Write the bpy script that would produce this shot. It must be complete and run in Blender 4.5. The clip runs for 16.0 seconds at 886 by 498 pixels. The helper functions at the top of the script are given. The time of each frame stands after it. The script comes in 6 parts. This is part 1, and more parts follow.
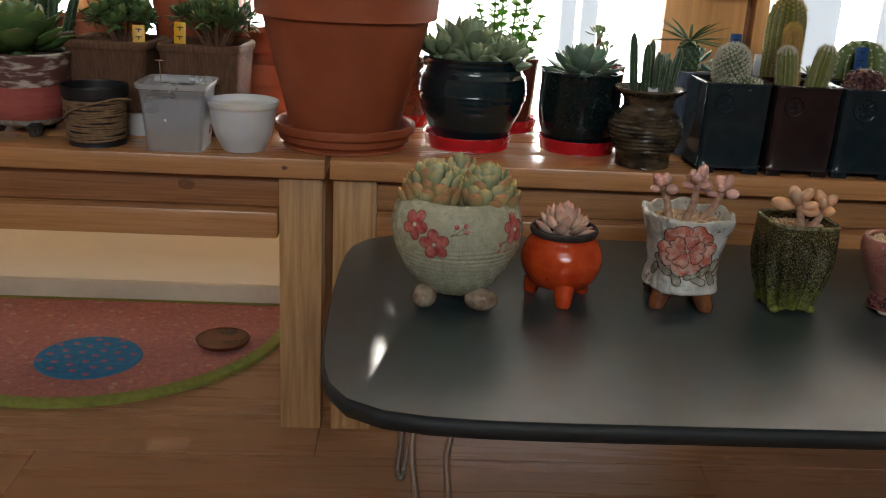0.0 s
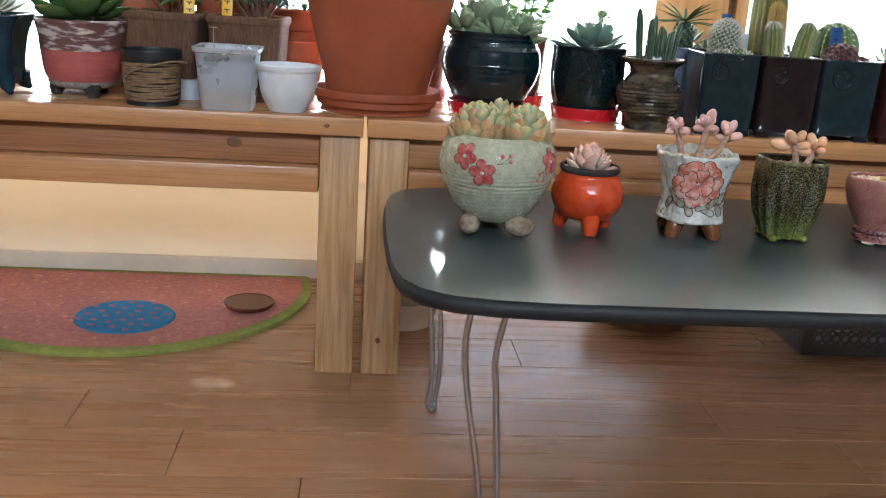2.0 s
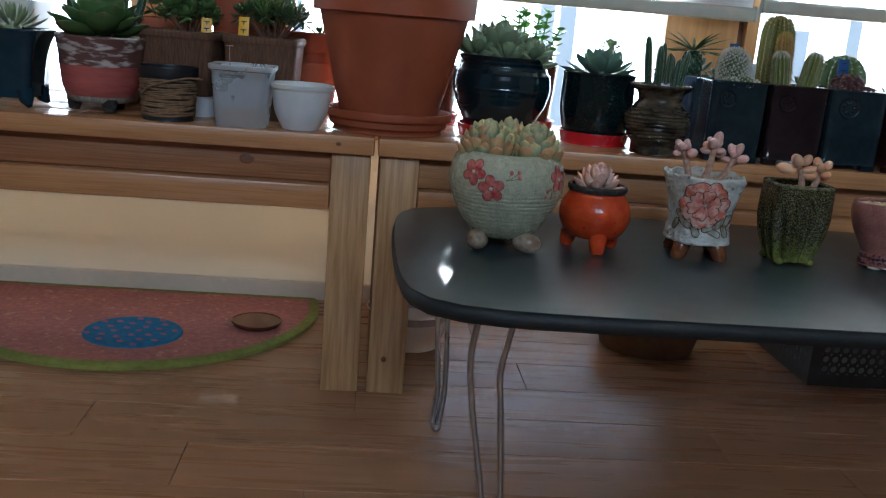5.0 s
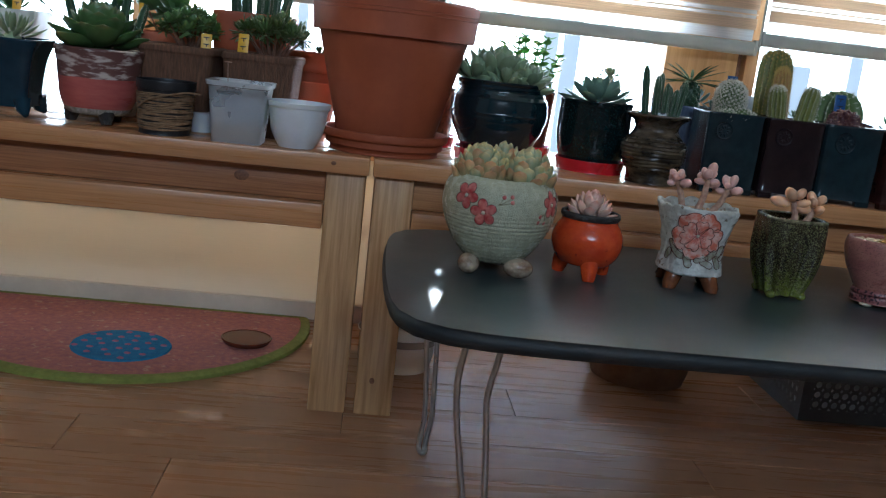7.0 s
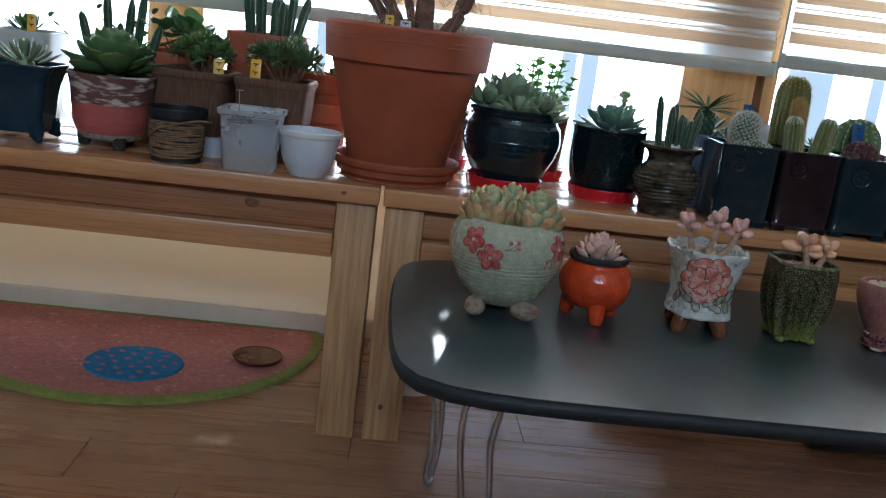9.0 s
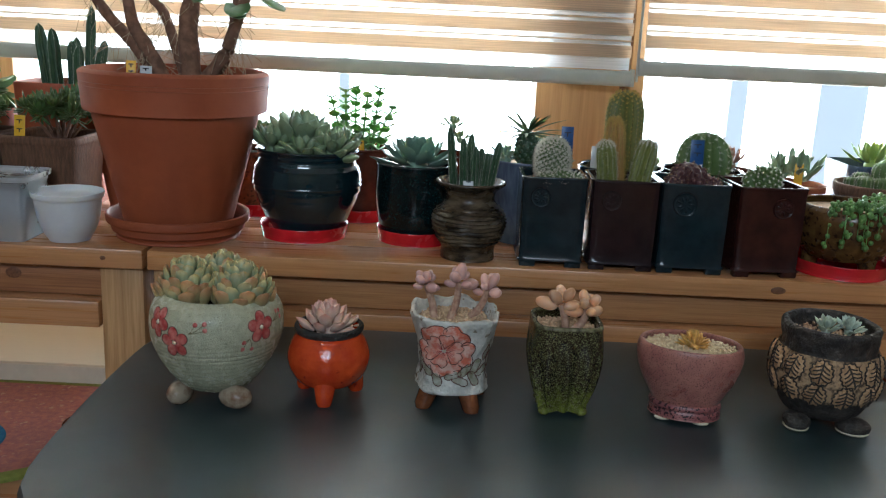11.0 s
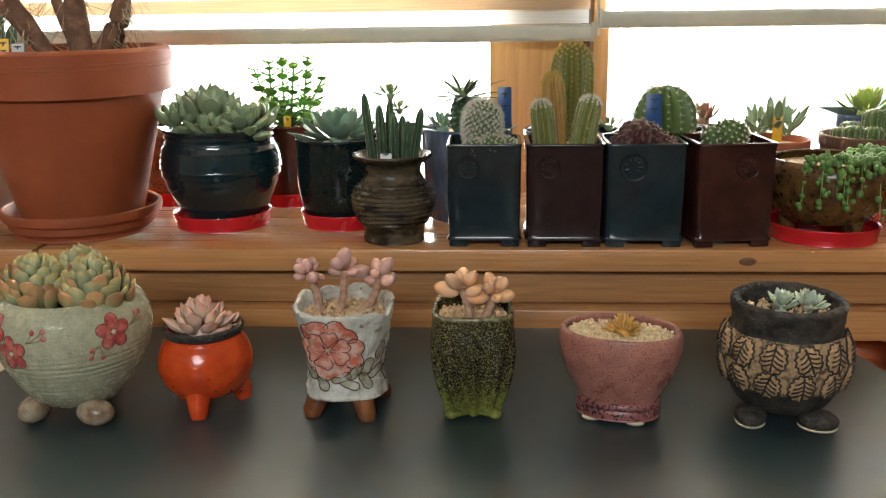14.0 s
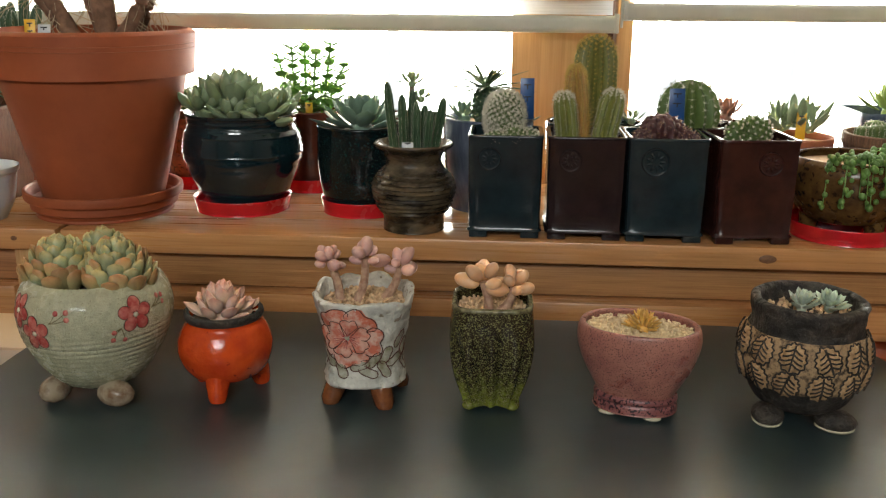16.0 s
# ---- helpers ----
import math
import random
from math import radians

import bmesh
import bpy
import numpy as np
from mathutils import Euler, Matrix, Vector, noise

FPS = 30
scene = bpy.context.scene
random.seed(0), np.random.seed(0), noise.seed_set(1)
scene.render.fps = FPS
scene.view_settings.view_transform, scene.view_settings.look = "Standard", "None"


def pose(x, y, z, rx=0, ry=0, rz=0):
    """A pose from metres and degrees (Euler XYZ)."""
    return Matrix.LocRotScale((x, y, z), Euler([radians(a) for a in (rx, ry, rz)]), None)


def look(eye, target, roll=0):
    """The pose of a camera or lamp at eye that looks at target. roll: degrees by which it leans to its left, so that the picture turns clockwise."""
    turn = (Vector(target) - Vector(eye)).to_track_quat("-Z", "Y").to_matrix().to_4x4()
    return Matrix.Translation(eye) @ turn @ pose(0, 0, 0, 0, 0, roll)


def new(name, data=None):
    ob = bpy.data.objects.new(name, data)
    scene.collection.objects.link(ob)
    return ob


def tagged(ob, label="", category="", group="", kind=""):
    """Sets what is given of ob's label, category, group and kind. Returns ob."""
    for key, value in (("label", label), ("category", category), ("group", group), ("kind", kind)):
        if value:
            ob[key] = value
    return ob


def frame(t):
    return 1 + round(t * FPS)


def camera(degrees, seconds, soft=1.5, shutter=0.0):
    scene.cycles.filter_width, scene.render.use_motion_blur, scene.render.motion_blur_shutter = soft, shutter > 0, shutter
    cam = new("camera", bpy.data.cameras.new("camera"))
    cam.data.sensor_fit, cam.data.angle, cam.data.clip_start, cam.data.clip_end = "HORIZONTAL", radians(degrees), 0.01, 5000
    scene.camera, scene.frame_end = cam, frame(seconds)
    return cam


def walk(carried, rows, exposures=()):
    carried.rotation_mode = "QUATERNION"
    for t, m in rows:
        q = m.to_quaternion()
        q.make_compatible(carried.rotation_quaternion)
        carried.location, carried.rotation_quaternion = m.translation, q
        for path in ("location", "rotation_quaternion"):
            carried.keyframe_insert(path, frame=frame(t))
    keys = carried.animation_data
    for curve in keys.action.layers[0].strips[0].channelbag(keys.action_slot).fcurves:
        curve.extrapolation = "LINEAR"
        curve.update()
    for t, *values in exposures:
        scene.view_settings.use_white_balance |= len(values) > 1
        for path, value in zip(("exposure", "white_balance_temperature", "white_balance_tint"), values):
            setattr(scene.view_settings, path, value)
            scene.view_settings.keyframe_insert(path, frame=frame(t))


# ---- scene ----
cam = camera(51.5, 16.0, soft=1.2)
PATH = [
    (0, (-0.06, 0.021, 0.667), (0.043, 1.917, 0.038), 3.0),
    (0.5, (-0.134, -0.046, 0.638), (-0.004, 1.853, 0.024), 2.9),
    (1, (-0.168, -0.096, 0.608), (-0.016, 1.809, 0.018), 3.4),
    (1.5, (-0.161, -0.12, 0.589), (0.011, 1.789, 0.017), 3.3),
    (2, (-0.161, -0.123, 0.586), (0.031, 1.79, 0.034), 3.7),
    (2.5, (-0.163, -0.13, 0.601), (0.029, 1.787, 0.062), 3.6),
    (3, (-0.158, -0.137, 0.602), (0.016, 1.786, 0.081), 3.6),
    (3.5, (-0.156, -0.139, 0.604), (0.009, 1.787, 0.091), 3.4),
    (4, (-0.161, -0.141, 0.578), (0.013, 1.79, 0.087), 3.8),
    (4.2, (-0.165, -0.142, 0.569), (0.004, 1.79, 0.081), 3.9),
    (6.5, (-0.152, -0.134, 0.56), (0.04, 1.809, 0.127), 6.4),
    (7, (-0.153, -0.136, 0.561), (0.02, 1.811, 0.138), 6.5),
    (7.5, (-0.15, -0.132, 0.567), (0.014, 1.818, 0.155), 6.6),
    (8, (-0.153, -0.131, 0.562), (-0.013, 1.821, 0.152), 6.6),
    (8.2, (-0.154, -0.135, 0.57), (-0.008, 1.814, 0.149), 6.6),
    (10.3, (0.028, -0.056, 0.703), (0.092, 1.881, 0.206), 6.6),
    (10.5, (0.09, -0.044, 0.692), (0.12, 1.899, 0.217), 5.3),
    (11, (0.236, 0.03, 0.705), (0.235, 1.971, 0.221), 2.7),
    (11.5, (0.33, 0.086, 0.701), (0.311, 2.026, 0.214), 1.5),
    (12, (0.383, 0.115, 0.721), (0.354, 2.052, 0.223), 0.6),
    (12.5, (0.369, 0.152, 0.697), (0.308, 2.088, 0.198), -0.9),
    (13, (0.381, 0.156, 0.662), (0.296, 2.088, 0.152), -1.2),
    (13.5, (0.384, 0.164, 0.668), (0.278, 2.093, 0.149), -1.2),
    (14, (0.387, 0.166, 0.672), (0.276, 2.094, 0.151), -0.8),
    (14.5, (0.385, 0.166, 0.674), (0.264, 2.091, 0.147), -0.4),
    (15, (0.388, 0.162, 0.677), (0.26, 2.086, 0.143), -0.1),
    (15.5, (0.387, 0.16, 0.681), (0.251, 2.081, 0.141), 0.1),
    (16, (0.379, 0.165, 0.676), (0.242, 2.084, 0.127), 0.4),
]
EXPO = [
    (0.0, -0.28, 6400, 9), (0.6, -0.56, 6600, 9), (1.2, 0.86, 5650, 7), (2.1, 0.82, 5500, 6), (2.8, 0.03, 5250, 5), (4.2, -0.45, 5050, 3), (6.5, -0.30, 5000, 3),
    (8.2, -0.38, 5000, 3), (10.5, -0.22, 5100, 2), (11.0, -0.16, 5400, 2), (11.5, 0.07, 5700, 3), (12.5, 0.18, 6350, 4), (13.0, 0.30, 6450, 4), (13.5, 0.45, 6500, 4), (14.0, 0.42, 6550, 5), (14.5, 0.30, 6650, 5), (16.0, 0.28, 6850, 5),
]
walk(cam, [(t, look(eye, target, roll)) for t, eye, target, roll in PATH], EXPO)

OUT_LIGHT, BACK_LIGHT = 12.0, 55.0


# ---------------------------------------------------------------- world, sun and backdrop light
world = bpy.data.worlds.new("world")
scene.world = world
world.use_nodes = True
wn = world.node_tree.nodes
sky = wn.new("ShaderNodeTexSky")
sky.sky_type, sky.sun_disc = "NISHITA", False
sky.sun_elevation, sky.sun_rotation = radians(19.7), radians(3.5)
wn["Background"].inputs["Strength"].default_value = 0.15
world.node_tree.links.new(sky.outputs[0], wn["Background"].inputs[0])
sun = new("sun", bpy.data.lights.new("sun", "SUN"))
sun.data.energy, sun.data.angle, sun.data.color = 2.3, radians(1.2), (1.0, 0.93, 0.82)
sun.matrix_world = look((0.245, 4.0, 1.432), (0, 0, 0))


# ---------------------------------------------------------------- materials
def mat(name, c1, c2=None, rough=0.5, scale=30.0, detail=5.0, stretch=(1, 1, 1), lo=0.35, hi=0.65, bump=0.0, bscale=None,
        coat=0.0, metal=0.0, spots=None, rand=0.0, trans=0.0, sss=0.0, band=None, grad=None, glow=None, rvar=0.12, spec=0.5):
    """A procedural surface: two colours in a grain, a broad variation, specks, a band along z, relief."""
    m = bpy.data.materials.new(name)
    m.use_nodes = True
    nt = m.node_tree
    N, L = nt.nodes, nt.links
    b = N["Principled BSDF"]
    tc = N.new("ShaderNodeTexCoord")
    mp = N.new("ShaderNodeMapping")
    mp.inputs["Scale"].default_value = stretch
    L.new(tc.outputs["Object"], mp.inputs[0])
    loc = mp.outputs[0]
    if rand:
        oi = N.new("ShaderNodeObjectInfo")
        add = N.new("ShaderNodeVectorMath")
        add.operation = "ADD"
        sc = N.new("ShaderNodeVectorMath")
        sc.operation = "SCALE"
        sc.inputs[0].default_value = (3.1, 7.7, 1.3)
        L.new(oi.outputs["Random"], sc.inputs["Scale"])
        L.new(loc, add.inputs[0])
        L.new(sc.outputs[0], add.inputs[1])
        loc = add.outputs[0]

    def tex(s, d=detail):
        n = N.new("ShaderNodeTexNoise")
        n.inputs["Scale"].default_value, n.inputs["Detail"].default_value, n.inputs["Roughness"].default_value = s, d, 0.6
        L.new(loc, n.inputs["Vector"])
        return n.outputs["Fac"]

    def ramp(src, a, z):
        r = N.new("ShaderNodeMapRange")
        r.inputs["From Min"].default_value, r.inputs["From Max"].default_value = a, z
        L.new(src, r.inputs["Value"])
        return r.outputs[0]

    def mix(f, a, z):
        x = N.new("ShaderNodeMix")
        x.data_type = "RGBA"
        for sock, v in ((x.inputs[0], f), (x.inputs[6], a), (x.inputs[7], z)):
            if hasattr(v, "links"):
                L.new(v, sock)
            else:
                sock.default_value = v if sock is x.inputs[0] else (*v[:3], 1)
        return x.outputs[2]
    c2 = c2 or tuple(v * 0.8 for v in c1)
    col = mix(ramp(tex(scale), lo, hi), c1, c2)
    if band:   # (z0, z1, colour): the second colour below z0, with a ragged change to the first above z1
        sep = N.new("ShaderNodeSeparateXYZ")
        L.new(tc.outputs["Object"], sep.inputs[0])
        jit = N.new("ShaderNodeMath")
        jit.operation = "MULTIPLY_ADD"
        L.new(tex(scale * 1.7), jit.inputs[0])
        jit.inputs[1].default_value = (band[1] - band[0]) * 2.2
        L.new(sep.outputs["Z"], jit.inputs[2])
        w = (band[1] - band[0]) * 1.1
        col = mix(ramp(jit.outputs[0], band[0] + w, band[1] + w), band[2], col)
    if grad:   # (x0, x1, colour): another colour towards the tip of a leaf
        sx = N.new("ShaderNodeSeparateXYZ")
        L.new(tc.outputs["Object"], sx.inputs[0])
        col = mix(ramp(sx.outputs["X"], grad[0], grad[1]), col, grad[2])
    if spots:  # (scale, threshold, colour)
        col = mix(ramp(tex(spots[0], 2.0), spots[1], spots[1] + 0.06), col, spots[2])
    hsv = N.new("ShaderNodeHueSaturation")
    L.new(col, hsv.inputs["Color"])
    val = N.new("ShaderNodeMapRange")
    val.inputs["To Min"].default_value, val.inputs["To Max"].default_value = 0.86, 1.14
    L.new(tex(max(scale * 0.13, 2.0), 2.0), val.inputs["Value"])
    out = val.outputs[0]
    if rand:
        rr = N.new("ShaderNodeMapRange")
        rr.inputs["To Min"].default_value, rr.inputs["To Max"].default_value = 1 - rand, 1 + rand
        L.new(oi.outputs["Random"], rr.inputs["Value"])
        mul = N.new("ShaderNodeMath")
        mul.operation = "MULTIPLY"
        L.new(rr.outputs[0], mul.inputs[0])
        L.new(out, mul.inputs[1])
        out = mul.outputs[0]
    L.new(out, hsv.inputs["Value"])
    L.new(hsv.outputs[0], b.inputs["Base Color"])
    rv = N.new("ShaderNodeMapRange")
    rv.inputs["To Min"].default_value, rv.inputs["To Max"].default_value = max(rough - rvar, 0.03), min(rough + rvar, 1)
    L.new(tex(scale * 0.6, 3.0), rv.inputs["Value"])
    L.new(rv.outputs[0], b.inputs["Roughness"])
    b.inputs["Metallic"].default_value = metal
    b.inputs["Specular IOR Level"].default_value = spec
    b.inputs["Coat Weight"].default_value, b.inputs["Coat Roughness"].default_value = coat, 0.08
    b.inputs["Transmission Weight"].default_value = trans
    if sss:
        b.inputs["Subsurface Weight"].default_value, b.inputs["Subsurface Scale"].default_value = sss, 0.004
        b.inputs["Subsurface Radius"].default_value = (1.0, 0.8, 0.4)
    if glow:
        b.inputs["Emission Color"].default_value, b.inputs["Emission Strength"].default_value = (*glow[0], 1), glow[1]
    if bump:
        bp = N.new("ShaderNodeBump")
        bp.inputs["Strength"].default_value, bp.inputs["Distance"].default_value = 1.0, bump
        L.new(tex(bscale or scale * 2, 4.0), bp.inputs["Height"])
        L.new(bp.outputs[0], b.inputs["Normal"])
    return m


def sheer(name, colour, through_light, clear, weave=0.28):
    """Thin cloth: scatters light, lets some through, and is partly open between its threads."""
    m = bpy.data.materials.new(name)
    m.use_nodes = True
    N, L = m.node_tree.nodes, m.node_tree.links
    d, t, s = N.new("ShaderNodeBsdfDiffuse"), N.new("ShaderNodeBsdfTranslucent"), N.new("ShaderNodeBsdfTransparent")
    w = N.new("ShaderNodeTexNoise")
    w.inputs["Scale"].default_value = 30
    mp = N.new("ShaderNodeMapping")
    mp.inputs["Scale"].default_value = (0.3, 1, 30)
    tc = N.new("ShaderNodeTexCoord")
    L.new(tc.outputs["Object"], mp.inputs[0])
    L.new(mp.outputs[0], w.inputs[0])
    hs = N.new("ShaderNodeHueSaturation")
    hs.inputs["Color"].default_value = (*colour, 1)
    mr = N.new("ShaderNodeMapRange")
    mr.inputs["To Min"].default_value, mr.inputs["To Max"].default_value = 1 - weave, 1 + weave
    L.new(w.outputs[0], mr.inputs[0])
    L.new(mr.outputs[0], hs.inputs["Value"])
    for n in (d, t):
        L.new(hs.outputs[0], n.inputs["Color"])
    a, z = N.new("ShaderNodeMixShader"), N.new("ShaderNodeMixShader")
    a.inputs[0].default_value, z.inputs[0].default_value = through_light, clear
    L.new(d.outputs[0], a.inputs[1])
    L.new(t.outputs[0], a.inputs[2])
    L.new(a.outputs[0], z.inputs[1])
    L.new(s.outputs[0], z.inputs[2])
    L.new(z.outputs[0], N["Material Output"].inputs[0])
    return m


def glass(name, tint=(1, 1, 1), rough=0.0, ior=1.45):
    m = bpy.data.materials.new(name)
    m.use_nodes = True
    b = m.node_tree.nodes["Principled BSDF"]
    b.inputs["Base Color"].default_value = (*tint, 1)
    b.inputs["Roughness"].default_value, b.inputs["IOR"].default_value = rough, ior
    b.inputs["Transmission Weight"].default_value = 1
    return m


PINE = mat("pine", (0.52, 0.256, 0.100), (0.39, 0.174, 0.063), 0.30, 24, 6, (0.35, 9, 14), 0.36, 0.76, 0.0003, 40, coat=0.22, rand=0.08)
PINE_UP = mat("pine_upright", (0.53, 0.325, 0.15), (0.30, 0.15, 0.052), 0.34, 14, 6, (11, 9, 0.5), 0.38, 0.72, 0.0004, 40, coat=0.25, rand=0.08)
PINE_DARK = mat("pine_dark", (0.50, 0.252, 0.100), (0.33, 0.148, 0.052), 0.40, 34, 6, (0.30, 9, 16), 0.36, 0.7, 0.0004, 40, coat=0.08, rand=0.10)
PINE_RED = mat("pine_red", (0.40, 0.180, 0.070), (0.21, 0.082, 0.030), 0.40, 22, 6, (0.30, 9, 16), 0.34, 0.68, 0.0004, 40, coat=0.08, rand=0.10)
KNOT = mat("knot", (0.22, 0.095, 0.04), (0.12, 0.05, 0.022), 0.5, 300)
FRAME_WOOD = mat("frame_wood", (0.62, 0.36, 0.15), (0.50, 0.27, 0.10), 0.4, 12, 5, (14, 9, 0.5), 0.35, 0.7, 0.0003, 40)
LAMINATE = mat("laminate", (0.390, 0.205, 0.102), (0.310, 0.152, 0.070), 0.28, 9, 6, (0.6, 9, 9), 0.3, 0.75, 0.00008, 60, rand=0.07, spec=0.5, rvar=0.05)
SUBFLOOR = mat("subfloor", (0.10, 0.05, 0.03), None, 0.7, 20)
CREAM = mat("cream_wall", (0.80, 0.70, 0.55), (0.76, 0.66, 0.51), 0.7, 60, bump=0.0003, bscale=200)
# unseen room walls: grey kept low to limit the light they bounce
GREY_WALL = mat("wallpaper", (0.34, 0.33, 0.31), (0.30, 0.29, 0.27), 0.8, 60, bump=0.0003, bscale=180)
CEILING = mat("ceiling_paper", (0.84, 0.83, 0.80), (0.80, 0.79, 0.76), 0.85, 60, bump=0.0003, bscale=180)
BLACK_TOP = mat("black_tabletop", (0.0205, 0.0365, 0.0400), (0.0280, 0.0470, 0.0505), 0.32, 40, spec=1.0, bump=0.00010, bscale=1400, rvar=0.05, spots=(900, 0.68, (0.055, 0.065, 0.066)))
BLACK_EDGE = mat("black_edge", (0.012, 0.015, 0.016), None, 0.62, 60, bump=0.0001)
STEEL = mat("steel_wire", (0.55, 0.55, 0.55), (0.45, 0.45, 0.46), 0.32, 60, metal=1.0)
RED_PLASTIC = mat("red_plastic", (0.62, 0.012, 0.022), (0.52, 0.01, 0.018), 0.25, 30, coat=0.3, sss=0.15)
TERRA = mat("terracotta", (0.325, 0.078, 0.025), (0.265, 0.060, 0.019), 0.62, 18, bump=0.0002, bscale=300, rand=0.06)
TERRA_OLD = mat("terracotta_old", (0.38, 0.11, 0.045), (0.30, 0.08, 0.032), 0.7, 18, bump=0.0003, bscale=250)
SOIL = mat("soil", (0.055, 0.035, 0.022), (0.03, 0.02, 0.013), 0.9, 120, bump=0.002, bscale=160)
GRIT = mat("grit", (0.62, 0.44, 0.27), (0.42, 0.28, 0.17), 0.75, 220, rand=0.1)
GRIT_PALE = mat("grit_pale", (0.72, 0.58, 0.38), (0.58, 0.43, 0.26), 0.75, 220)
def glaze(name, c1, c2, **k):
    k.setdefault("rough", 0.16)
    k.setdefault("scale", 45)
    k.setdefault("coat", 0.08)
    k.setdefault("spec", 0.32)
    return mat(name, c1, c2, **k)


# the band darkens the bowl's base: shade put into the glaze colour
CELADON = glaze("celadon", (0.46, 0.45, 0.31), (0.37, 0.37, 0.26), rough=0.26, scale=160, bump=0.0013, bscale=620, coat=0.35, spots=(620, 0.64, (0.24, 0.22, 0.14)), band=(0.014, 0.034, (0.25, 0.24, 0.16)))
STONE_FOOT = glaze("stone_foot", (0.34, 0.27, 0.19), (0.16, 0.09, 0.05), scale=55, rough=0.22, lo=0.45, hi=0.65, coat=0.3, bump=0.001, bscale=120)
PETAL_RED = glaze("petal_red", (0.34, 0.030, 0.032), (0.56, 0.20, 0.16), scale=110, rough=0.28, coat=0.3)
LINE_BROWN = mat("line_brown", (0.10, 0.03, 0.015), None, 0.5, 80)
STEM_OLIVE = mat("stem_olive", (0.16, 0.13, 0.05), None, 0.5, 80)
CREAM_DOT = mat("cream_dot", (0.6, 0.55, 0.4), None, 0.4, 80)
ORANGE_GLAZE = glaze("orange_glaze", (0.60, 0.075, 0.012), (0.46, 0.040, 0.008), scale=40, rough=0.15, coat=0.3, bump=0.0015, bscale=60, spots=(120, 0.66, (0.22, 0.02, 0.008)))
DARK_CLAY = mat("dark_clay", (0.022, 0.018, 0.015), (0.070, 0.056, 0.044), 0.62, 70, bump=0.0050, bscale=130, lo=0.42, hi=0.72)
WHITE_SLIP = glaze("white_slip", (0.64, 0.625, 0.565), (0.44, 0.43, 0.385), scale=60, rough=0.30, coat=0.35, bump=0.0050, bscale=85, spots=(95, 0.64, (0.26, 0.21, 0.15)))
BROWN_FOOT = glaze("brown_foot", (0.20, 0.07, 0.025), (0.11, 0.04, 0.018), scale=80)
CORAL = glaze("coral_petal", (0.62, 0.16, 0.095), (0.70, 0.44, 0.36), scale=95, lo=0.42, hi=0.58, bump=0.002, bscale=110, rough=0.32, coat=0.3)
CORAL_PALE = glaze("coral_petal_pale", (0.70, 0.40, 0.32), (0.60, 0.17, 0.11), scale=110, lo=0.42, hi=0.6, bump=0.002, bscale=120, rough=0.32, coat=0.3)
OLIVE_LEAF = glaze("olive_leaf", (0.20, 0.19, 0.11), (0.48, 0.46, 0.40), scale=90, rough=0.35)
GREEN_GLAZE = glaze("green_glaze", (0.020, 0.013, 0.008), (0.036, 0.026, 0.012), scale=120, lo=0.4, hi=0.6, rough=0.16, coat=0.3, spots=(760, 0.535, (0.190, 0.185, 0.070)), band=(-0.006, 0.040, (0.17, 0.20, 0.025)), bump=0.0006, bscale=420)
OLIVE_RIM = glaze("olive_rim", (0.22, 0.20, 0.10), (0.06, 0.05, 0.02), scale=160, rough=0.2, coat=0.3, bump=0.0008, bscale=300)
MAUVE = glaze("mauve_glaze", (0.43, 0.185, 0.140), (0.30, 0.115, 0.095), scale=45, rough=0.30, coat=0.25, bump=0.0004, bscale=520, spots=(820, 0.575, (0.060, 0.024, 0.022)))
MAUVE_DARK = glaze("mauve_dark", (0.30, 0.11, 0.10), (0.20, 0.07, 0.07), scale=60, rough=0.3, spots=(330, 0.52, (0.03, 0.012, 0.016)))
TAN_LEAF = mat("tan_relief", (0.56, 0.36, 0.19), (0.33, 0.195, 0.095), 0.65, 170, bump=0.0030, bscale=260)
RELIEF_GROUND = mat("relief_ground", (0.055, 0.036, 0.022), (0.40, 0.26, 0.14), 0.7, 150, 5, lo=0.36, hi=0.54, bump=0.002, bscale=200)
TEAL = glaze("teal_glaze", (0.0085, 0.0170, 0.0215), (0.0140, 0.0255, 0.0310), scale=40, rough=0.10, rand=0.1)
NAVY = glaze("navy_glaze", (0.0035, 0.014, 0.019), (0.006, 0.022, 0.028), scale=40, rough=0.09, spec=0.55, coat=0.2, spots=(30, 0.66, (0.016, 0.018, 0.018)))
DEEP_TEAL = glaze("deep_teal", (0.0028, 0.0132, 0.0149), (0.0066, 0.0072, 0.0066), scale=110, rough=0.13, spots=(420, 0.60, (0.014, 0.042, 0.040)))
PLUM = glaze("plum_glaze", (0.0150, 0.0090, 0.0100), (0.0230, 0.0130, 0.0135), scale=40, rough=0.12)
OXBLOOD = glaze("oxblood", (0.0480, 0.0150, 0.0115), (0.0280, 0.0095, 0.0080), scale=30, rough=0.14)
BROWN_RIB = glaze("brown_rib", (0.022, 0.015, 0.009), (0.120, 0.088, 0.050), scale=26, stretch=(1, 1, 2.4), lo=0.42, hi=0.66, rough=0.26, coat=0.3, bump=0.0006, bscale=200)
REDBROWN = glaze("redbrown_glaze", (0.13, 0.035, 0.018), (0.08, 0.022, 0.012), scale=40, rough=0.2)
BLUEGREY = glaze("bluegrey_glaze", (0.12, 0.15, 0.21), (0.07, 0.09, 0.14), scale=50, stretch=(3, 3, 0.6), rough=0.2)
AMBER = glaze("amber_glaze", (0.14, 0.075, 0.022), (0.07, 0.032, 0.012), scale=70, rough=0.25, spots=(120, 0.58, (0.03, 0.015, 0.008)))
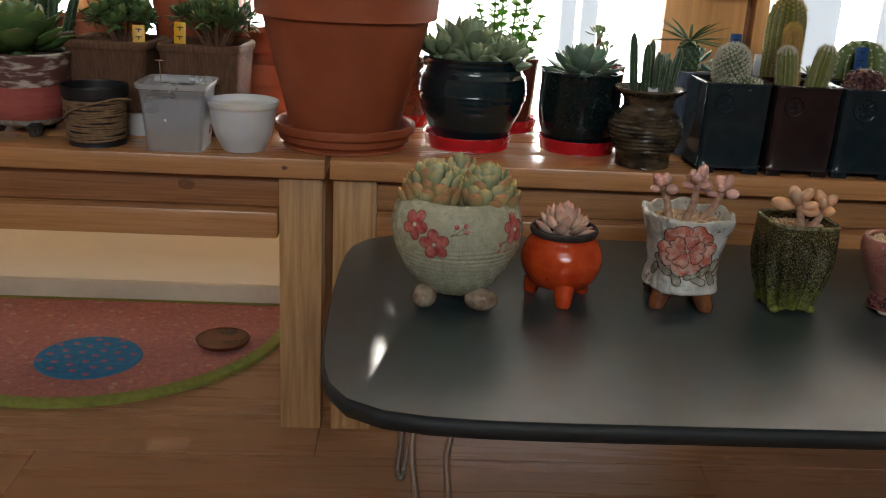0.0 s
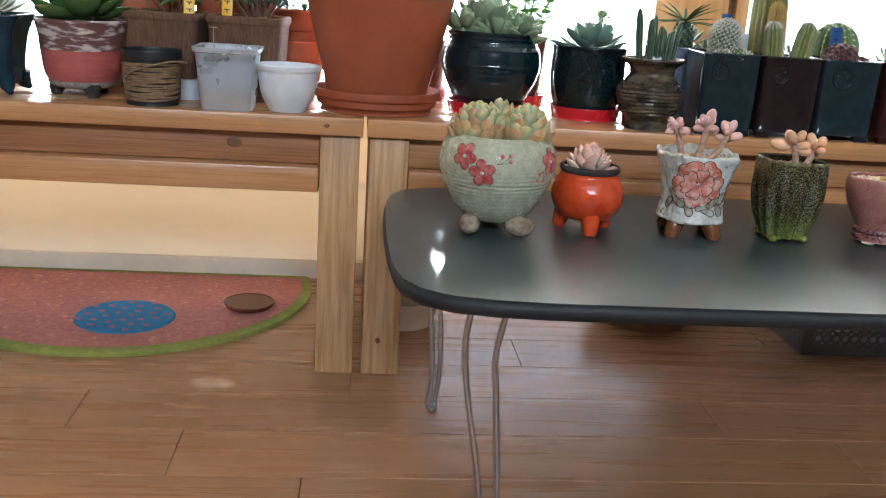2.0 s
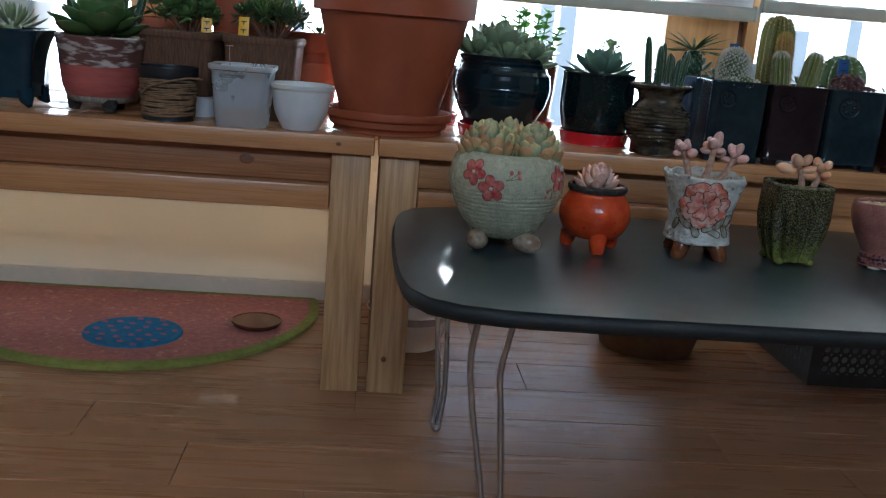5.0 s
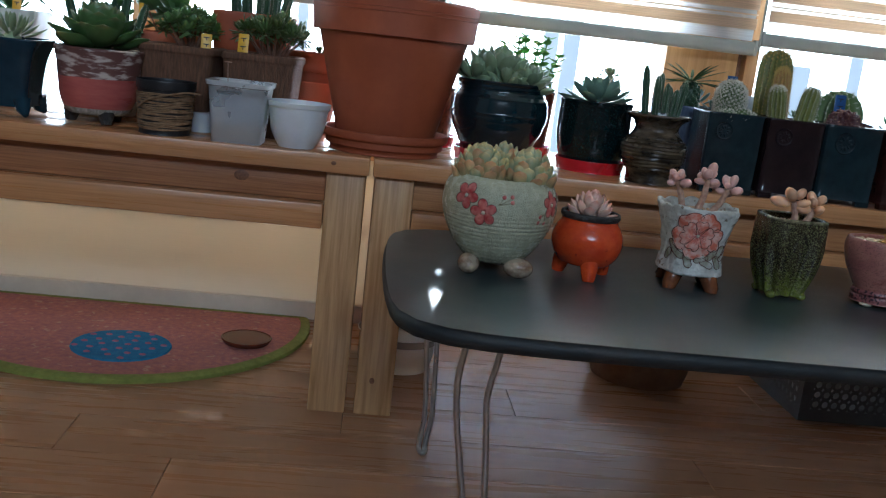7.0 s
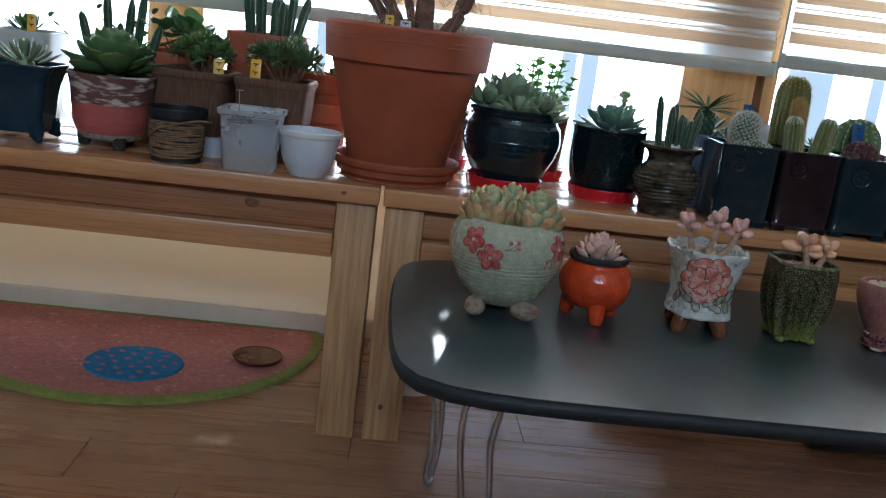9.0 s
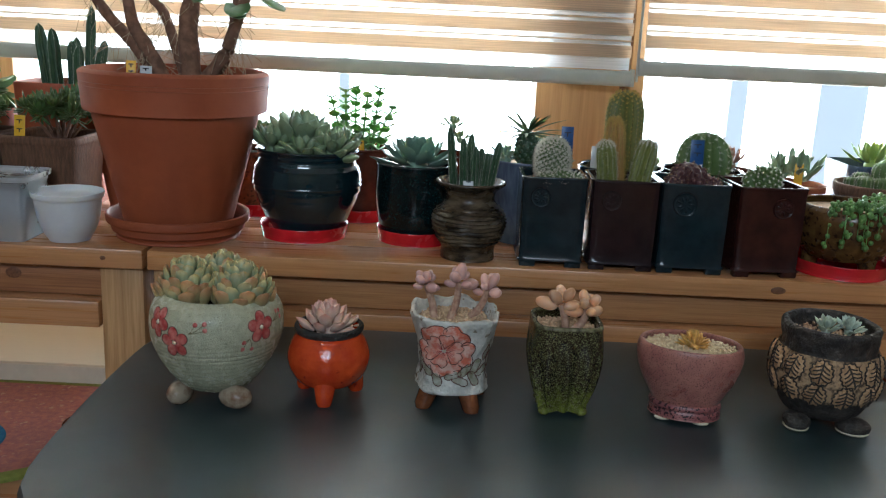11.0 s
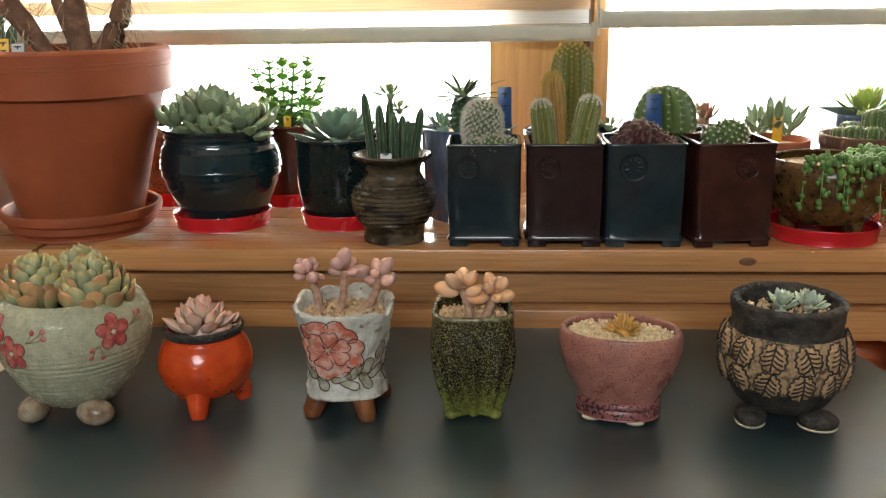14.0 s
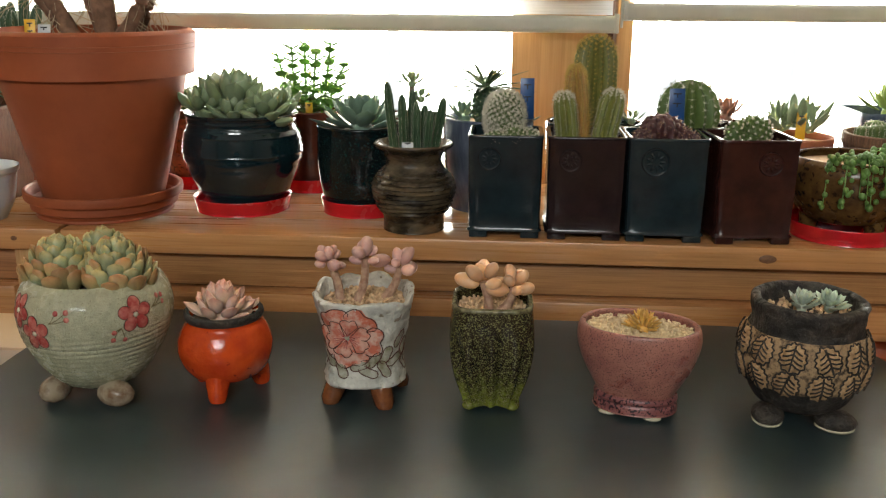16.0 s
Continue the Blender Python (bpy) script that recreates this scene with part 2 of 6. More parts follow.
AMBER_RED = glaze("amber_red_glaze", (0.22, 0.075, 0.030), (0.12, 0.040, 0.018), scale=70, rough=0.3, spots=(200, 0.58, (0.05, 0.02, 0.01)))
PINK_GLAZE = glaze("pink_glaze", (0.44, 0.12, 0.10), (0.38, 0.09, 0.08), scale=30, stretch=(1, 1, 6), rough=0.3, coat=0.2)
BRUSHED = mat("brushed_slip", (0.13, 0.055, 0.045), (0.52, 0.47, 0.43), 0.45, 26, 6, (1, 1, 4), 0.50, 0.60)
BLUE_POT = glaze("blue_pot", (0.008, 0.026, 0.042), (0.012, 0.038, 0.058), scale=30, rough=0.1)
CLAY_BRICK = mat("rough_brown_clay", (0.165, 0.080, 0.040), (0.085, 0.040, 0.020), 0.8, 60, 6, (5, 5, 0.8), 0.35, 0.7, 0.0016, 120)
JUTE = mat("jute", (0.30, 0.19, 0.10), (0.18, 0.11, 0.055), 0.9, 120, bump=0.0006, bscale=500)
PLANTER = mat("brown_planter", (0.26, 0.135, 0.080), (0.19, 0.095, 0.055), 0.6, 40, bump=0.0003)
BLACK_PLASTIC = mat("black_plastic", (0.016, 0.017, 0.019), None, 0.4, 60)
WHITE_PLASTIC = mat("white_plastic", (0.66, 0.68, 0.70), (0.60, 0.62, 0.64), 0.35, 40, sss=0.2)
FROSTED = mat("frosted_plastic", (0.82, 0.84, 0.86), (0.76, 0.78, 0.80), 0.3, 30, trans=0.75)
GREY_FILL = mat("grey_substrate", (0.60, 0.63, 0.68), (0.50, 0.53, 0.58), 0.8, 80)
PANE = glass("window_glass", (1, 1, 1), 0.0, 1.05)
GREY_STREAK = glaze("grey_streak", (0.40, 0.40, 0.36), (0.20, 0.20, 0.17), scale=60, stretch=(4, 4, 0.5), rough=0.25)
PALE_POT = mat("pale_pot", (0.55, 0.56, 0.53), (0.48, 0.49, 0.46), 0.35, 30)
YELLOW_TAG = mat("yellow_tag", (0.80, 0.46, 0.015), (0.72, 0.40, 0.012), 0.4, 60)
BLUE_TAG = mat("blue_tag", (0.012, 0.075, 0.24), (0.01, 0.06, 0.20), 0.35, 60)
WHITE_TAG = mat("white_tag", (0.62, 0.64, 0.66), None, 0.4, 60)
INK = mat("ink", (0.02, 0.02, 0.025), None, 0.6, 60)
BASKET_GREY = mat("grey_plastic", (0.085, 0.085, 0.085), (0.07, 0.07, 0.07), 0.5, 60)
ORANGE_PLASTIC = mat("orange_plastic", (0.62, 0.16, 0.05), (0.52, 0.12, 0.04), 0.45, 30, sss=0.1)
ALU = mat("blind_rail", (0.52, 0.50, 0.42), (0.47, 0.455, 0.38), 0.45, 30)
MAT_PILE = mat("mat_pile", (0.58, 0.23, 0.16), (0.42, 0.16, 0.15), 0.95, 90, bump=0.003, bscale=420, spots=(70, 0.63, (0.62, 0.36, 0.24)))
MAT_BLUE = mat("mat_blue", (0.045, 0.24, 0.42), (0.03, 0.18, 0.36), 0.95, 90, bump=0.003, bscale=420)
MAT_PINK = mat("mat_pink", (0.46, 0.17, 0.26), None, 0.95, 90, bump=0.002, bscale=420)
MAT_GREEN = mat("mat_green", (0.33, 0.35, 0.07), (0.24, 0.27, 0.05), 0.95, 90, bump=0.003, bscale=420)
BARK = mat("bark", (0.24, 0.125, 0.075), (0.13, 0.065, 0.038), 0.85, 90, bump=0.0012, bscale=180)
ROOT = mat("dry_root", (0.46, 0.36, 0.24), (0.34, 0.25, 0.16), 0.85, 120)
SPINE = mat("spine", (0.74, 0.70, 0.58), None, 0.6, 100)
SPINE_GOLD = mat("spine_gold", (0.50, 0.34, 0.07), None, 0.6, 100)
SPINE_TAN = mat("spine_tan", (0.50, 0.30, 0.15), None, 0.6, 100)


def leafmat(name, c1, c2, tip=None, **k):
    k.setdefault("rough", 0.42)
    return mat(name, c1, c2, scale=90, rand=0.22, sss=0.25, spots=tip, **k)


L_GREY = leafmat("leaf_grey_green", (0.27, 0.34, 0.22), (0.40, 0.40, 0.20), grad=(0.70, 1.08, (0.56, 0.42, 0.17)))
L_AMBER = leafmat("leaf_amber_green", (0.38, 0.37, 0.18), (0.46, 0.33, 0.15), grad=(0.50, 1.05, (0.52, 0.25, 0.11)))
L_PINK = leafmat("leaf_pink", (0.72, 0.54, 0.43), (0.64, 0.45, 0.36), grad=(0.6, 1.05, (0.64, 0.32, 0.25)))
L_ROSE = leafmat("leaf_rose_bead", (0.70, 0.42, 0.35), (0.60, 0.36, 0.33))
L_PEACH = leafmat("leaf_peach_bead", (0.76, 0.40, 0.20), (0.70, 0.44, 0.28))
L_GOLD = leafmat("leaf_golden", (0.58, 0.29, 0.06), (0.66, 0.42, 0.13))
L_MINT = leafmat("leaf_mint", (0.50, 0.58, 0.48), (0.40, 0.50, 0.41))
L_GREEN = leafmat("leaf_green", (0.075, 0.15, 0.04), (0.10, 0.185, 0.055), grad=(0.9, 1.1, (0.22, 0.20, 0.08)))
L_SAGE = leafmat("leaf_sage", (0.19, 0.265, 0.140), (0.27, 0.335, 0.200))
L_BLUE = leafmat("leaf_blue_green", (0.15, 0.25, 0.19), (0.20, 0.30, 0.23))
L_DARK = leafmat("leaf_dark", (0.048, 0.098, 0.026), (0.075, 0.135, 0.040))
L_FRESH = leafmat("leaf_fresh", (0.13, 0.29, 0.05), (0.20, 0.38, 0.08))
L_BEAD = leafmat("leaf_bead_green", (0.10, 0.20, 0.045), (0.14, 0.25, 0.06))
L_LIME = leafmat("leaf_lime", (0.35, 0.44, 0.08), (0.24, 0.34, 0.10))
L_RED = leafmat("leaf_red", (0.36, 0.15, 0.11), (0.25, 0.16, 0.10))
CACTUS = mat("cactus_skin", (0.075, 0.125, 0.028), (0.110, 0.165, 0.045), 0.55, 90, bump=0.0004)
CACTUS_YELLOW = mat("cactus_yellow", (0.17, 0.16, 0.030), (0.11, 0.125, 0.025), 0.55, 90)
CACTUS_OLIVE = mat("cactus_olive", (0.20, 0.205, 0.040), (0.12, 0.14, 0.028), 0.55, 90)
CACTUS_DARK = mat("cactus_dark", (0.024, 0.062, 0.024), (0.045, 0.090, 0.036), 0.5, 60)
CACTUS_PURPLE = mat("cactus_purple", (0.050, 0.012, 0.016), (0.085, 0.026, 0.026), 0.5, 90)
CACTUS_ORANGE = mat("cactus_orange", (0.40, 0.20, 0.05), (0.27, 0.17, 0.045), 0.55, 90)


# ---------------------------------------------------------------- mesh helpers
class Geo:
    def __init__(self):
        self.v, self.f = [], []

    def add(self, verts, faces):
        n = len(self.v)
        self.v += [tuple(p) for p in verts]
        self.f += [tuple(i + n for i in f) for f in faces]
        return self

    def grid(self, rows, close=True, cap0=False, cap1=False):
        """Rows of points of equal length, joined into a skin."""
        n, k = len(rows[0]), len(rows)
        vs = [p for r in rows for p in r]
        fs = []
        for i in range(k - 1):
            for j in range(n if close else n - 1):
                a, b = i * n + j, i * n + (j + 1) % n
                fs.append((a, b, b + n, a + n))
        if cap0:
            fs.append(tuple(range(n - 1, -1, -1)))
        if cap1:
            fs.append(tuple(range((k - 1) * n, k * n)))
        return self.add(vs, fs)

    def tube(self, pts, r, n=8, caps=True):
        pts = [Vector(p) for p in pts]
        rs = r if hasattr(r, "__len__") else [r] * len(pts)
        rows, up = [], Vector((0.31, 0.17, 0.93))
        for i, p in enumerate(pts):
            d = (pts[min(i + 1, len(pts) - 1)] - pts[max(i - 1, 0)]).normalized()
            if abs(d.dot(up)) > 0.97:
                up = Vector((0.9, 0.3, 0.1))
            x = d.cross(up).normalized()
            y = d.cross(x)
            rows.append([p + rs[i] * (math.cos(a) * x + math.sin(a) * y) for a in (2 * math.pi * j / n for j in range(n))])
        return self.grid(rows, True, caps, caps)

    def ball(self, c, rx, ry, rz, n=10, k=6, rot=None):
        rows = []
        for i in range(k + 1):
            a = math.pi * (i / k - 0.5)
            a = max(min(a, 1.54), -1.54)
            rows.append([Vector((rx * math.cos(a) * math.cos(t), ry * math.cos(a) * math.sin(t), rz * math.sin(a))) for t in (2 * math.pi * j / n for j in range(n))])
        rows = [[(rot @ p if rot else p) + Vector(c) for p in r] for r in rows]
        return self.grid(rows, True, True, True)

    def box(self, x0, x1, y0, y1, z0, z1):
        v = [(x, y, z) for z in (z0, z1) for y in (y0, y1) for x in (x0, x1)]
        return self.add(v, [(0, 2, 3, 1), (4, 5, 7, 6), (0, 1, 5, 4), (2, 6, 7, 3), (0, 4, 6, 2), (1, 3, 7, 5)])

    def needle(self, p, d, length, w):
        d = Vector(d).normalized()
        x = d.orthogonal().normalized() * w
        y = d.cross(x)
        p = Vector(p)
        return self.add([p + x, p - 0.5 * x + 0.87 * y, p - 0.5 * x - 0.87 * y, p + d * length], [(0, 1, 3), (1, 2, 3), (2, 0, 3)])

    def mesh(self, name, material, sharp=40, bevel=0.0, seg=2):
        me = bpy.data.meshes.new(name)
        me.from_pydata([tuple(p) for p in self.v], [], self.f)
        if bevel:
            bm = bmesh.new()
            bm.from_mesh(me)
            edges = [e for e in bm.edges if len(e.link_faces) == 2 and e.calc_face_angle(0) > 0.5]
            bmesh.ops.bevel(bm, geom=edges, offset=bevel, segments=seg, profile=0.5, affect="EDGES", clamp_overlap=True)
            bm.to_mesh(me)
            bm.free()
        me.materials.append(material)
        me.polygons.foreach_set("use_smooth", [True] * len(me.polygons))
        me.set_sharp_from_angle(angle=radians(sharp))
        me.update()
        return me


def part(name, geo, material, parent=None, label="", at=None, sharp=40, bevel=0.0, seg=2, kind=""):
    """One mesh object under a thing or a part."""
    me = geo if isinstance(geo, bpy.types.Mesh) else geo.mesh(name, material, sharp, bevel, seg)
    ob = new(name, me)
    if parent:
        ob.parent = parent
    if at is not None:
        ob.matrix_basis = at
    return tagged(ob, label, kind=kind)


def thing(name, label, category, x=0, y=0, z=0, rz=0, group="", kind=""):
    ob = new(name)
    ob.empty_display_size = 0.02
    ob.matrix_basis = pose(x, y, z, 0, 0, rz)
    return tagged(ob, label, category, group, kind)


def solid(name, label, category, geo, material, bevel=0.0, kind="", sharp=40, group=""):
    return tagged(part(name, geo, material, None, label, bevel=bevel, sharp=sharp), category=category, kind=kind, group=group)


def smooth(profile, k=5):
    """A Catmull-Rom line through (r, z) pairs."""
    p = [Vector((a, b, 0)) for a, b in profile]
    out = []
    for i in range(len(p) - 1):
        a, b, c, d = p[max(i - 1, 0)], p[i], p[i + 1], p[min(i + 2, len(p) - 1)]
        for j in range(k):
            t = j / k
            q = 0.5 * (2 * b + (c - a) * t + (2 * a - 5 * b + 4 * c - d) * t * t + (3 * b - a - 3 * c + d) * t ** 3)
            out.append((max(q.x, 0.0005), q.y))
    return out + [(p[-1].x, p[-1].y)]


def lathe(profile, n=48, shape=None, k=5, cap=True, wob=0.0, seed=0):
    """A turned body; shape(angle, z) scales its radius."""
    prof = smooth(profile, k) if k > 1 else profile
    rows = []
    for r, z in prof:
        row = []
        for j in range(n):
            t = 2 * math.pi * j / n
            s = shape(t, z) if shape else 1
            if wob:
                s *= 1 + wob * noise.noise((2 * math.cos(t), 2 * math.sin(t), z * 30 + seed))
            row.append((r * s * math.cos(t), r * s * math.sin(t), z))
        rows.append(row)
    return Geo().grid(rows, True, cap, cap)


def pot_profile(outer, wall=0.004, floor=0.01):
    """Outer (r, z) from base to rim, with the inside down to its floor."""
    r, z = outer[-1]
    inner = [(max(a - wall, 0.004), b) for a, b in reversed(outer) if b > outer[0][1] + floor and b < z - 0.004]
    return outer + [(r - wall * 0.5, z + wall * 0.35), (r - wall, z)] + inner[:2]


def squircle(p=4.0, ax=1.0, ay=1.0, turn=0.0):
    return lambda t, z: 1 / (abs(math.cos(t - turn) / ax) ** p + abs(math.sin(t - turn) / ay) ** p) ** (1 / p)


def disc(r, z, n=32, shape=None, h=0.004, seed=0):
    rows = []
    for a in (1.0, 0.7, 0.4, 0.1):
        rows.append([((r * a * s) * math.cos(t), (r * a * s) * math.sin(t), z + h * noise.noise((40 * r * a * math.cos(t) + seed, 40 * r * a * math.sin(t), z))) for t, s in ((2 * math.pi * j / n, shape(2 * math.pi * j / n, z) if shape else 1) for j in range(n))])
    return Geo().grid(rows, True, False, True)


def gravel(r, z, count, size, seed, shape=None):
    """A layer of small pebbles."""
    rng = random.Random(seed)
    g = Geo()
    for _ in range(count):
        t, q = rng.random() * 6.283, math.sqrt(rng.random()) * r
        s = shape(t, z) if shape else 1
        e = Euler((rng.random() * 6, rng.random() * 6, rng.random() * 6)).to_matrix()
        a = size * rng.uniform(0.6, 1.3)
        g.ball((q * s * math.cos(t), q * s * math.sin(t), z + rng.uniform(0, size * 0.7)), a, a * 0.75, a * 0.6, 6, 4, e)
    return g


def leaf(length=1.0, width=0.4, thick=0.12, tip=0.5, curl=0.25, n=8, k=7, base=0.45, spike=0.0, sharp=0.6):
    """A fleshy leaf along +x: broadest at tip, cupped and curling up."""
    rows = []
    for i in range(k + 1):
        s = i / k
        w = (base + (1 - base) * math.sin(min(s / tip, 1) * math.pi / 2)) if s < tip else math.cos(((s - tip) / (1 - tip)) * math.pi / 2) ** sharp
        w = max(w, 0.03)
        th = thick * (0.55 + 0.45 * math.sin(math.pi * min(s * 1.1, 1))) * max(w, 0.12) ** 0.6
        x, zc = length * s * (1 + spike * (s > 0.99)), curl * length * s * s
        row = []
        for j in range(n):
            t = 2 * math.pi * j / n
            cy, cz = math.cos(t), math.sin(t)
            row.append((x, 0.5 * width * w * cy, zc + 0.5 * th * cz + 0.10 * width * (w * cy) ** 2))
        rows.append(row)
    return Geo().grid(rows, True, True, True)


def rosette(parent, material, centre, radius, layers, width=0.42, thick=0.14, tip=0.62, curl=0.2, lift=(5, 80), seed=0, squash=1.0, lean=(0, 0), core=None, shrink=0.45, spike=0.0, base=0.45, jitter=6, spread=0.3, sharp=0.6):
    """Leaves in a golden-angle whorl on a low dome: outer ones long and flat, inner ones short and upright."""
    rng = random.Random(seed)
    hub = part("rosette", Geo().ball((0, 0, -radius * 0.06), radius * (0.10 + 0.5 * spread), radius * (0.10 + 0.5 * spread), radius * (0.08 + 0.16 * squash * (0.4 + spread)), 14, 8), core or material, parent,
               at=Matrix.Translation(centre) @ pose(0, 0, 0, lean[0], lean[1], rng.uniform(0, 360)))
    me = leaf(1, width, thick, tip, curl, spike=spike, base=base, sharp=sharp).mesh("leaf", material)
    for i in range(layers):
        s = i / max(layers - 1, 1)
        size = radius * (1 - spread) * (1 - (1 - shrink) * s) * rng.uniform(0.92, 1.06)
        el = lift[0] + (lift[1] - lift[0]) * s ** 0.9 + rng.uniform(-jitter, jitter)
        az = i * 137.508 + rng.uniform(-jitter, jitter)
        m = pose(0, 0, 0, 0, 0, az) @ pose(0, 0, 0, rng.uniform(-8, 8), -el, 0)
        q = radius * spread * math.sqrt(1 - s) * 1.05
        off = Vector((q * math.cos(radians(az)), q * math.sin(radians(az)), radius * 0.25 * s * squash))
        part("leaf", me, None, hub, at=Matrix.Translation(off) @ m @ Matrix.Diagonal((size, size, size, 1)))
    return hub


def cactus(parent, material, spine, x, y, z, r, h, ribs=12, depth=0.12, spines=14, length=0.004, seed=0, lean=(0, 0), name="cactus_stem", taper=0.85, width=0.00022, top=None, fuzz=0, dome=0.32):
    """A ribbed stem with tufts of spines along its ribs."""
    rng = random.Random(seed)

    def rad(s):
        e = min((1 - s) / dome, 1)
        f = min(s / 0.25, 1)
        return r * (taper + (1 - taper) * math.sin(f * math.pi / 2)) * math.sqrt(max(1 - (1 - e) ** 2.2, 0.0004))
    g, rows = Geo(), []
    n, k = ribs * 4, 18
    for i in range(k + 1):
        s = i / k
        rows.append([(rad(s) * q * math.cos(t), rad(s) * q * math.sin(t), h * s) for t, q in ((2 * math.pi * j / n, 1 - depth + depth * abs(math.cos(ribs * math.pi * j / n))) for j in range(n))])
    g.grid(rows, True, True, True)
    at = Matrix.Translation((x, y, z)) @ pose(0, 0, 0, lean[0], lean[1], rng.uniform(0, 30))
    stem = part(name, g, material, parent, at=at)
    sp = Geo()
    steps = max(int(h / (r * 0.22)), 5)
    for a in range(ribs):
        t = 2 * math.pi * a / ribs
        for i in range(steps):
            s = (i + 0.5 + 0.5 * (a % 2)) / (steps + 0.5)
            p = Vector((rad(s) * math.cos(t), rad(s) * math.sin(t), h * s))
            out = Vector((math.cos(t), math.sin(t), 0.2 + 1.4 * max(s - 0.75, 0) * 4)).normalized()
            for _ in range(spines + (fuzz if s > 0.85 else 0)):
                d = out + Vector((rng.gauss(0, 0.6), rng.gauss(0, 0.6), rng.gauss(0, 0.6)))
                sp.needle(p, d, length * rng.uniform(0.5, 1.2), width)
    part("spine_coat", sp, spine, stem, kind="stuff", sharp=180)
    return stem


def knobbly(parent, material, spine, x, y, z, r, h, seed=0, count=150, knob=0.13, spines=8, length=0.004, width=0.0002, name="cactus_stem"):
    """A round stem covered in nipples set in a spiral, each with a star of spines."""
    rng = random.Random(seed)
    g, sp = Geo(), Geo()
    g.ball((0, 0, h * 0.5), r * 0.93, r * 0.93, h * 0.55, 24, 12)
    for i in range(count):
        u = (i + 0.5) / count
        zz = 1 - 1.75 * u
        t = i * 2.39996
        q = math.sqrt(max(1 - abs(zz) ** 2.6, 0.02))
        p = Vector((r * q * math.cos(t), r * q * math.sin(t), h * (0.5 + 0.5 * zz)))
        out = Vector((math.cos(t) * q, math.sin(t) * q, zz * 0.9)).normalized()
        g.ball(p, r * knob, r * knob, r * knob, 6, 4)
        for _ in range(spines):
            d = out + Vector((rng.gauss(0, 0.7), rng.gauss(0, 0.7), rng.gauss(0, 0.7)))
            sp.needle(p + out * r * knob, d, length * rng.uniform(0.6, 1.2), width)
    stem = part(name, g, material, parent, at=Matrix.Translation((x, y, z)))
    part("spine_coat", sp, spine, stem, kind="stuff", sharp=180)
    return stem


def drape(prof, th0, z0, outline, height, n=28, rings=(0.12, 0.55, 0.88, 1.0), shape=None, off=0.0003, dome=True):
    """A low relief laid on a turned body: outline(angle) gives its reach in metres round (th0, z0)."""
    pz = sorted(smooth(prof), key=lambda q: q[1])
    zs, rs = [q[1] for q in pz], [q[0] for q in pz]
    rows = []
    for q in rings:
        row = []
        for j in range(n):
            a = 2 * math.pi * j / n
            d = outline(a) * q
            z = z0 + d * math.sin(a)
            r0 = float(np.interp(z, zs, rs))
            t = th0 + d * math.cos(a) / max(r0, 0.01)
            h = off + (height * (1 - q ** 3) if dome else (height if q < 0.99 else -0.0006))
            r1 = r0 * (shape(t, z) if shape else 1) + h
            row.append((r1 * math.cos(t), r1 * math.sin(t), z))
        rows.append(row)
    return Geo().grid(rows, True, True, False)


def on_pot(prof, th0, z0, pts, r, shape=None, off=0.0004, n=5):
    """A painted or scratched line on a turned body, through (dx, dz) steps from (th0, z0)."""
    pz = sorted(smooth(prof), key=lambda q: q[1])
    zs, rs = [q[1] for q in pz], [q[0] for q in pz]
    out = []
    for dx, dz in pts:
        z = z0 + dz
        r0 = float(np.interp(z, zs, rs))
        t = th0 + dx / max(r0, 0.01)
        r1 = r0 * (shape(t, z) if shape else 1) + off
        out.append((r1 * math.cos(t), r1 * math.sin(t), z))
    return Geo().tube(out, r, n)


def bend(points, k=6):
    """A soft line through points in space."""
    p = [Vector(q) for q in points]
    out = []
    for i in range(len(p) - 1):
        a, b, c, d = p[max(i - 1, 0)], p[i], p[i + 1], p[min(i + 2, len(p) - 1)]
        for j in range(k):
            t = j / k
            out.append(0.5 * (2 * b + (c - a) * t + (2 * a - 5 * b + 4 * c - d) * t * t + (3 * b - a - 3 * c + d) * t ** 3))
    return out + [p[-1]]


# ---------------------------------------------------------------- the room
X0, X1, Y0, Y1, HIGH = -2.4, 2.6, -2.6, 1.66, 2.35
SILL = 0.372
solid("floor", "bare dark underlay below the laminate planks", "floor", Geo().box(X0, X1, Y0, Y1, -0.06, -0.008), SUBFLOOR, kind="structure")
solid("ceiling", "plain white papered ceiling", "ceiling", Geo().box(X0, X1, Y0, Y1, HIGH, HIGH + 0.1), CEILING, kind="structure")
solid("wall_west", "plain grey papered wall, out of view", "wall", Geo().box(X0 - 0.1, X0, Y0, Y1 + 0.16, -0.06, HIGH), GREY_WALL, kind="structure")
solid("wall_east", "plain grey papered wall, out of view", "wall", Geo().box(X1, X1 + 0.1, Y0, Y1 + 0.16, -0.06, HIGH), GREY_WALL, kind="structure")
north = Geo().box(X0, X1, Y1, Y1 + 0.16, -0.06, 0.035).box(X0, X1, Y1, Y1 + 0.16, 0.335, SILL)
north.box(X0, -1.75, Y1, Y1 + 0.16, 0.035, 0.335).box(0.50, X1, Y1, Y1 + 0.16, 0.035, 0.335)
north.box(X0, X1, Y1, Y1 + 0.16, 1.95, HIGH)
north.box(X0, -1.75, Y1, Y1 + 0.16, SILL, 1.95).box(1.85, X1, Y1, Y1 + 0.16, SILL, 1.95)
solid("wall_north", "cream painted wall below a wide wooden window", "wall", north, CREAM, kind="structure")
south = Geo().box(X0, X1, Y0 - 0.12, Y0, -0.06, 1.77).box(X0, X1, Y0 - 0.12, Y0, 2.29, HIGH)
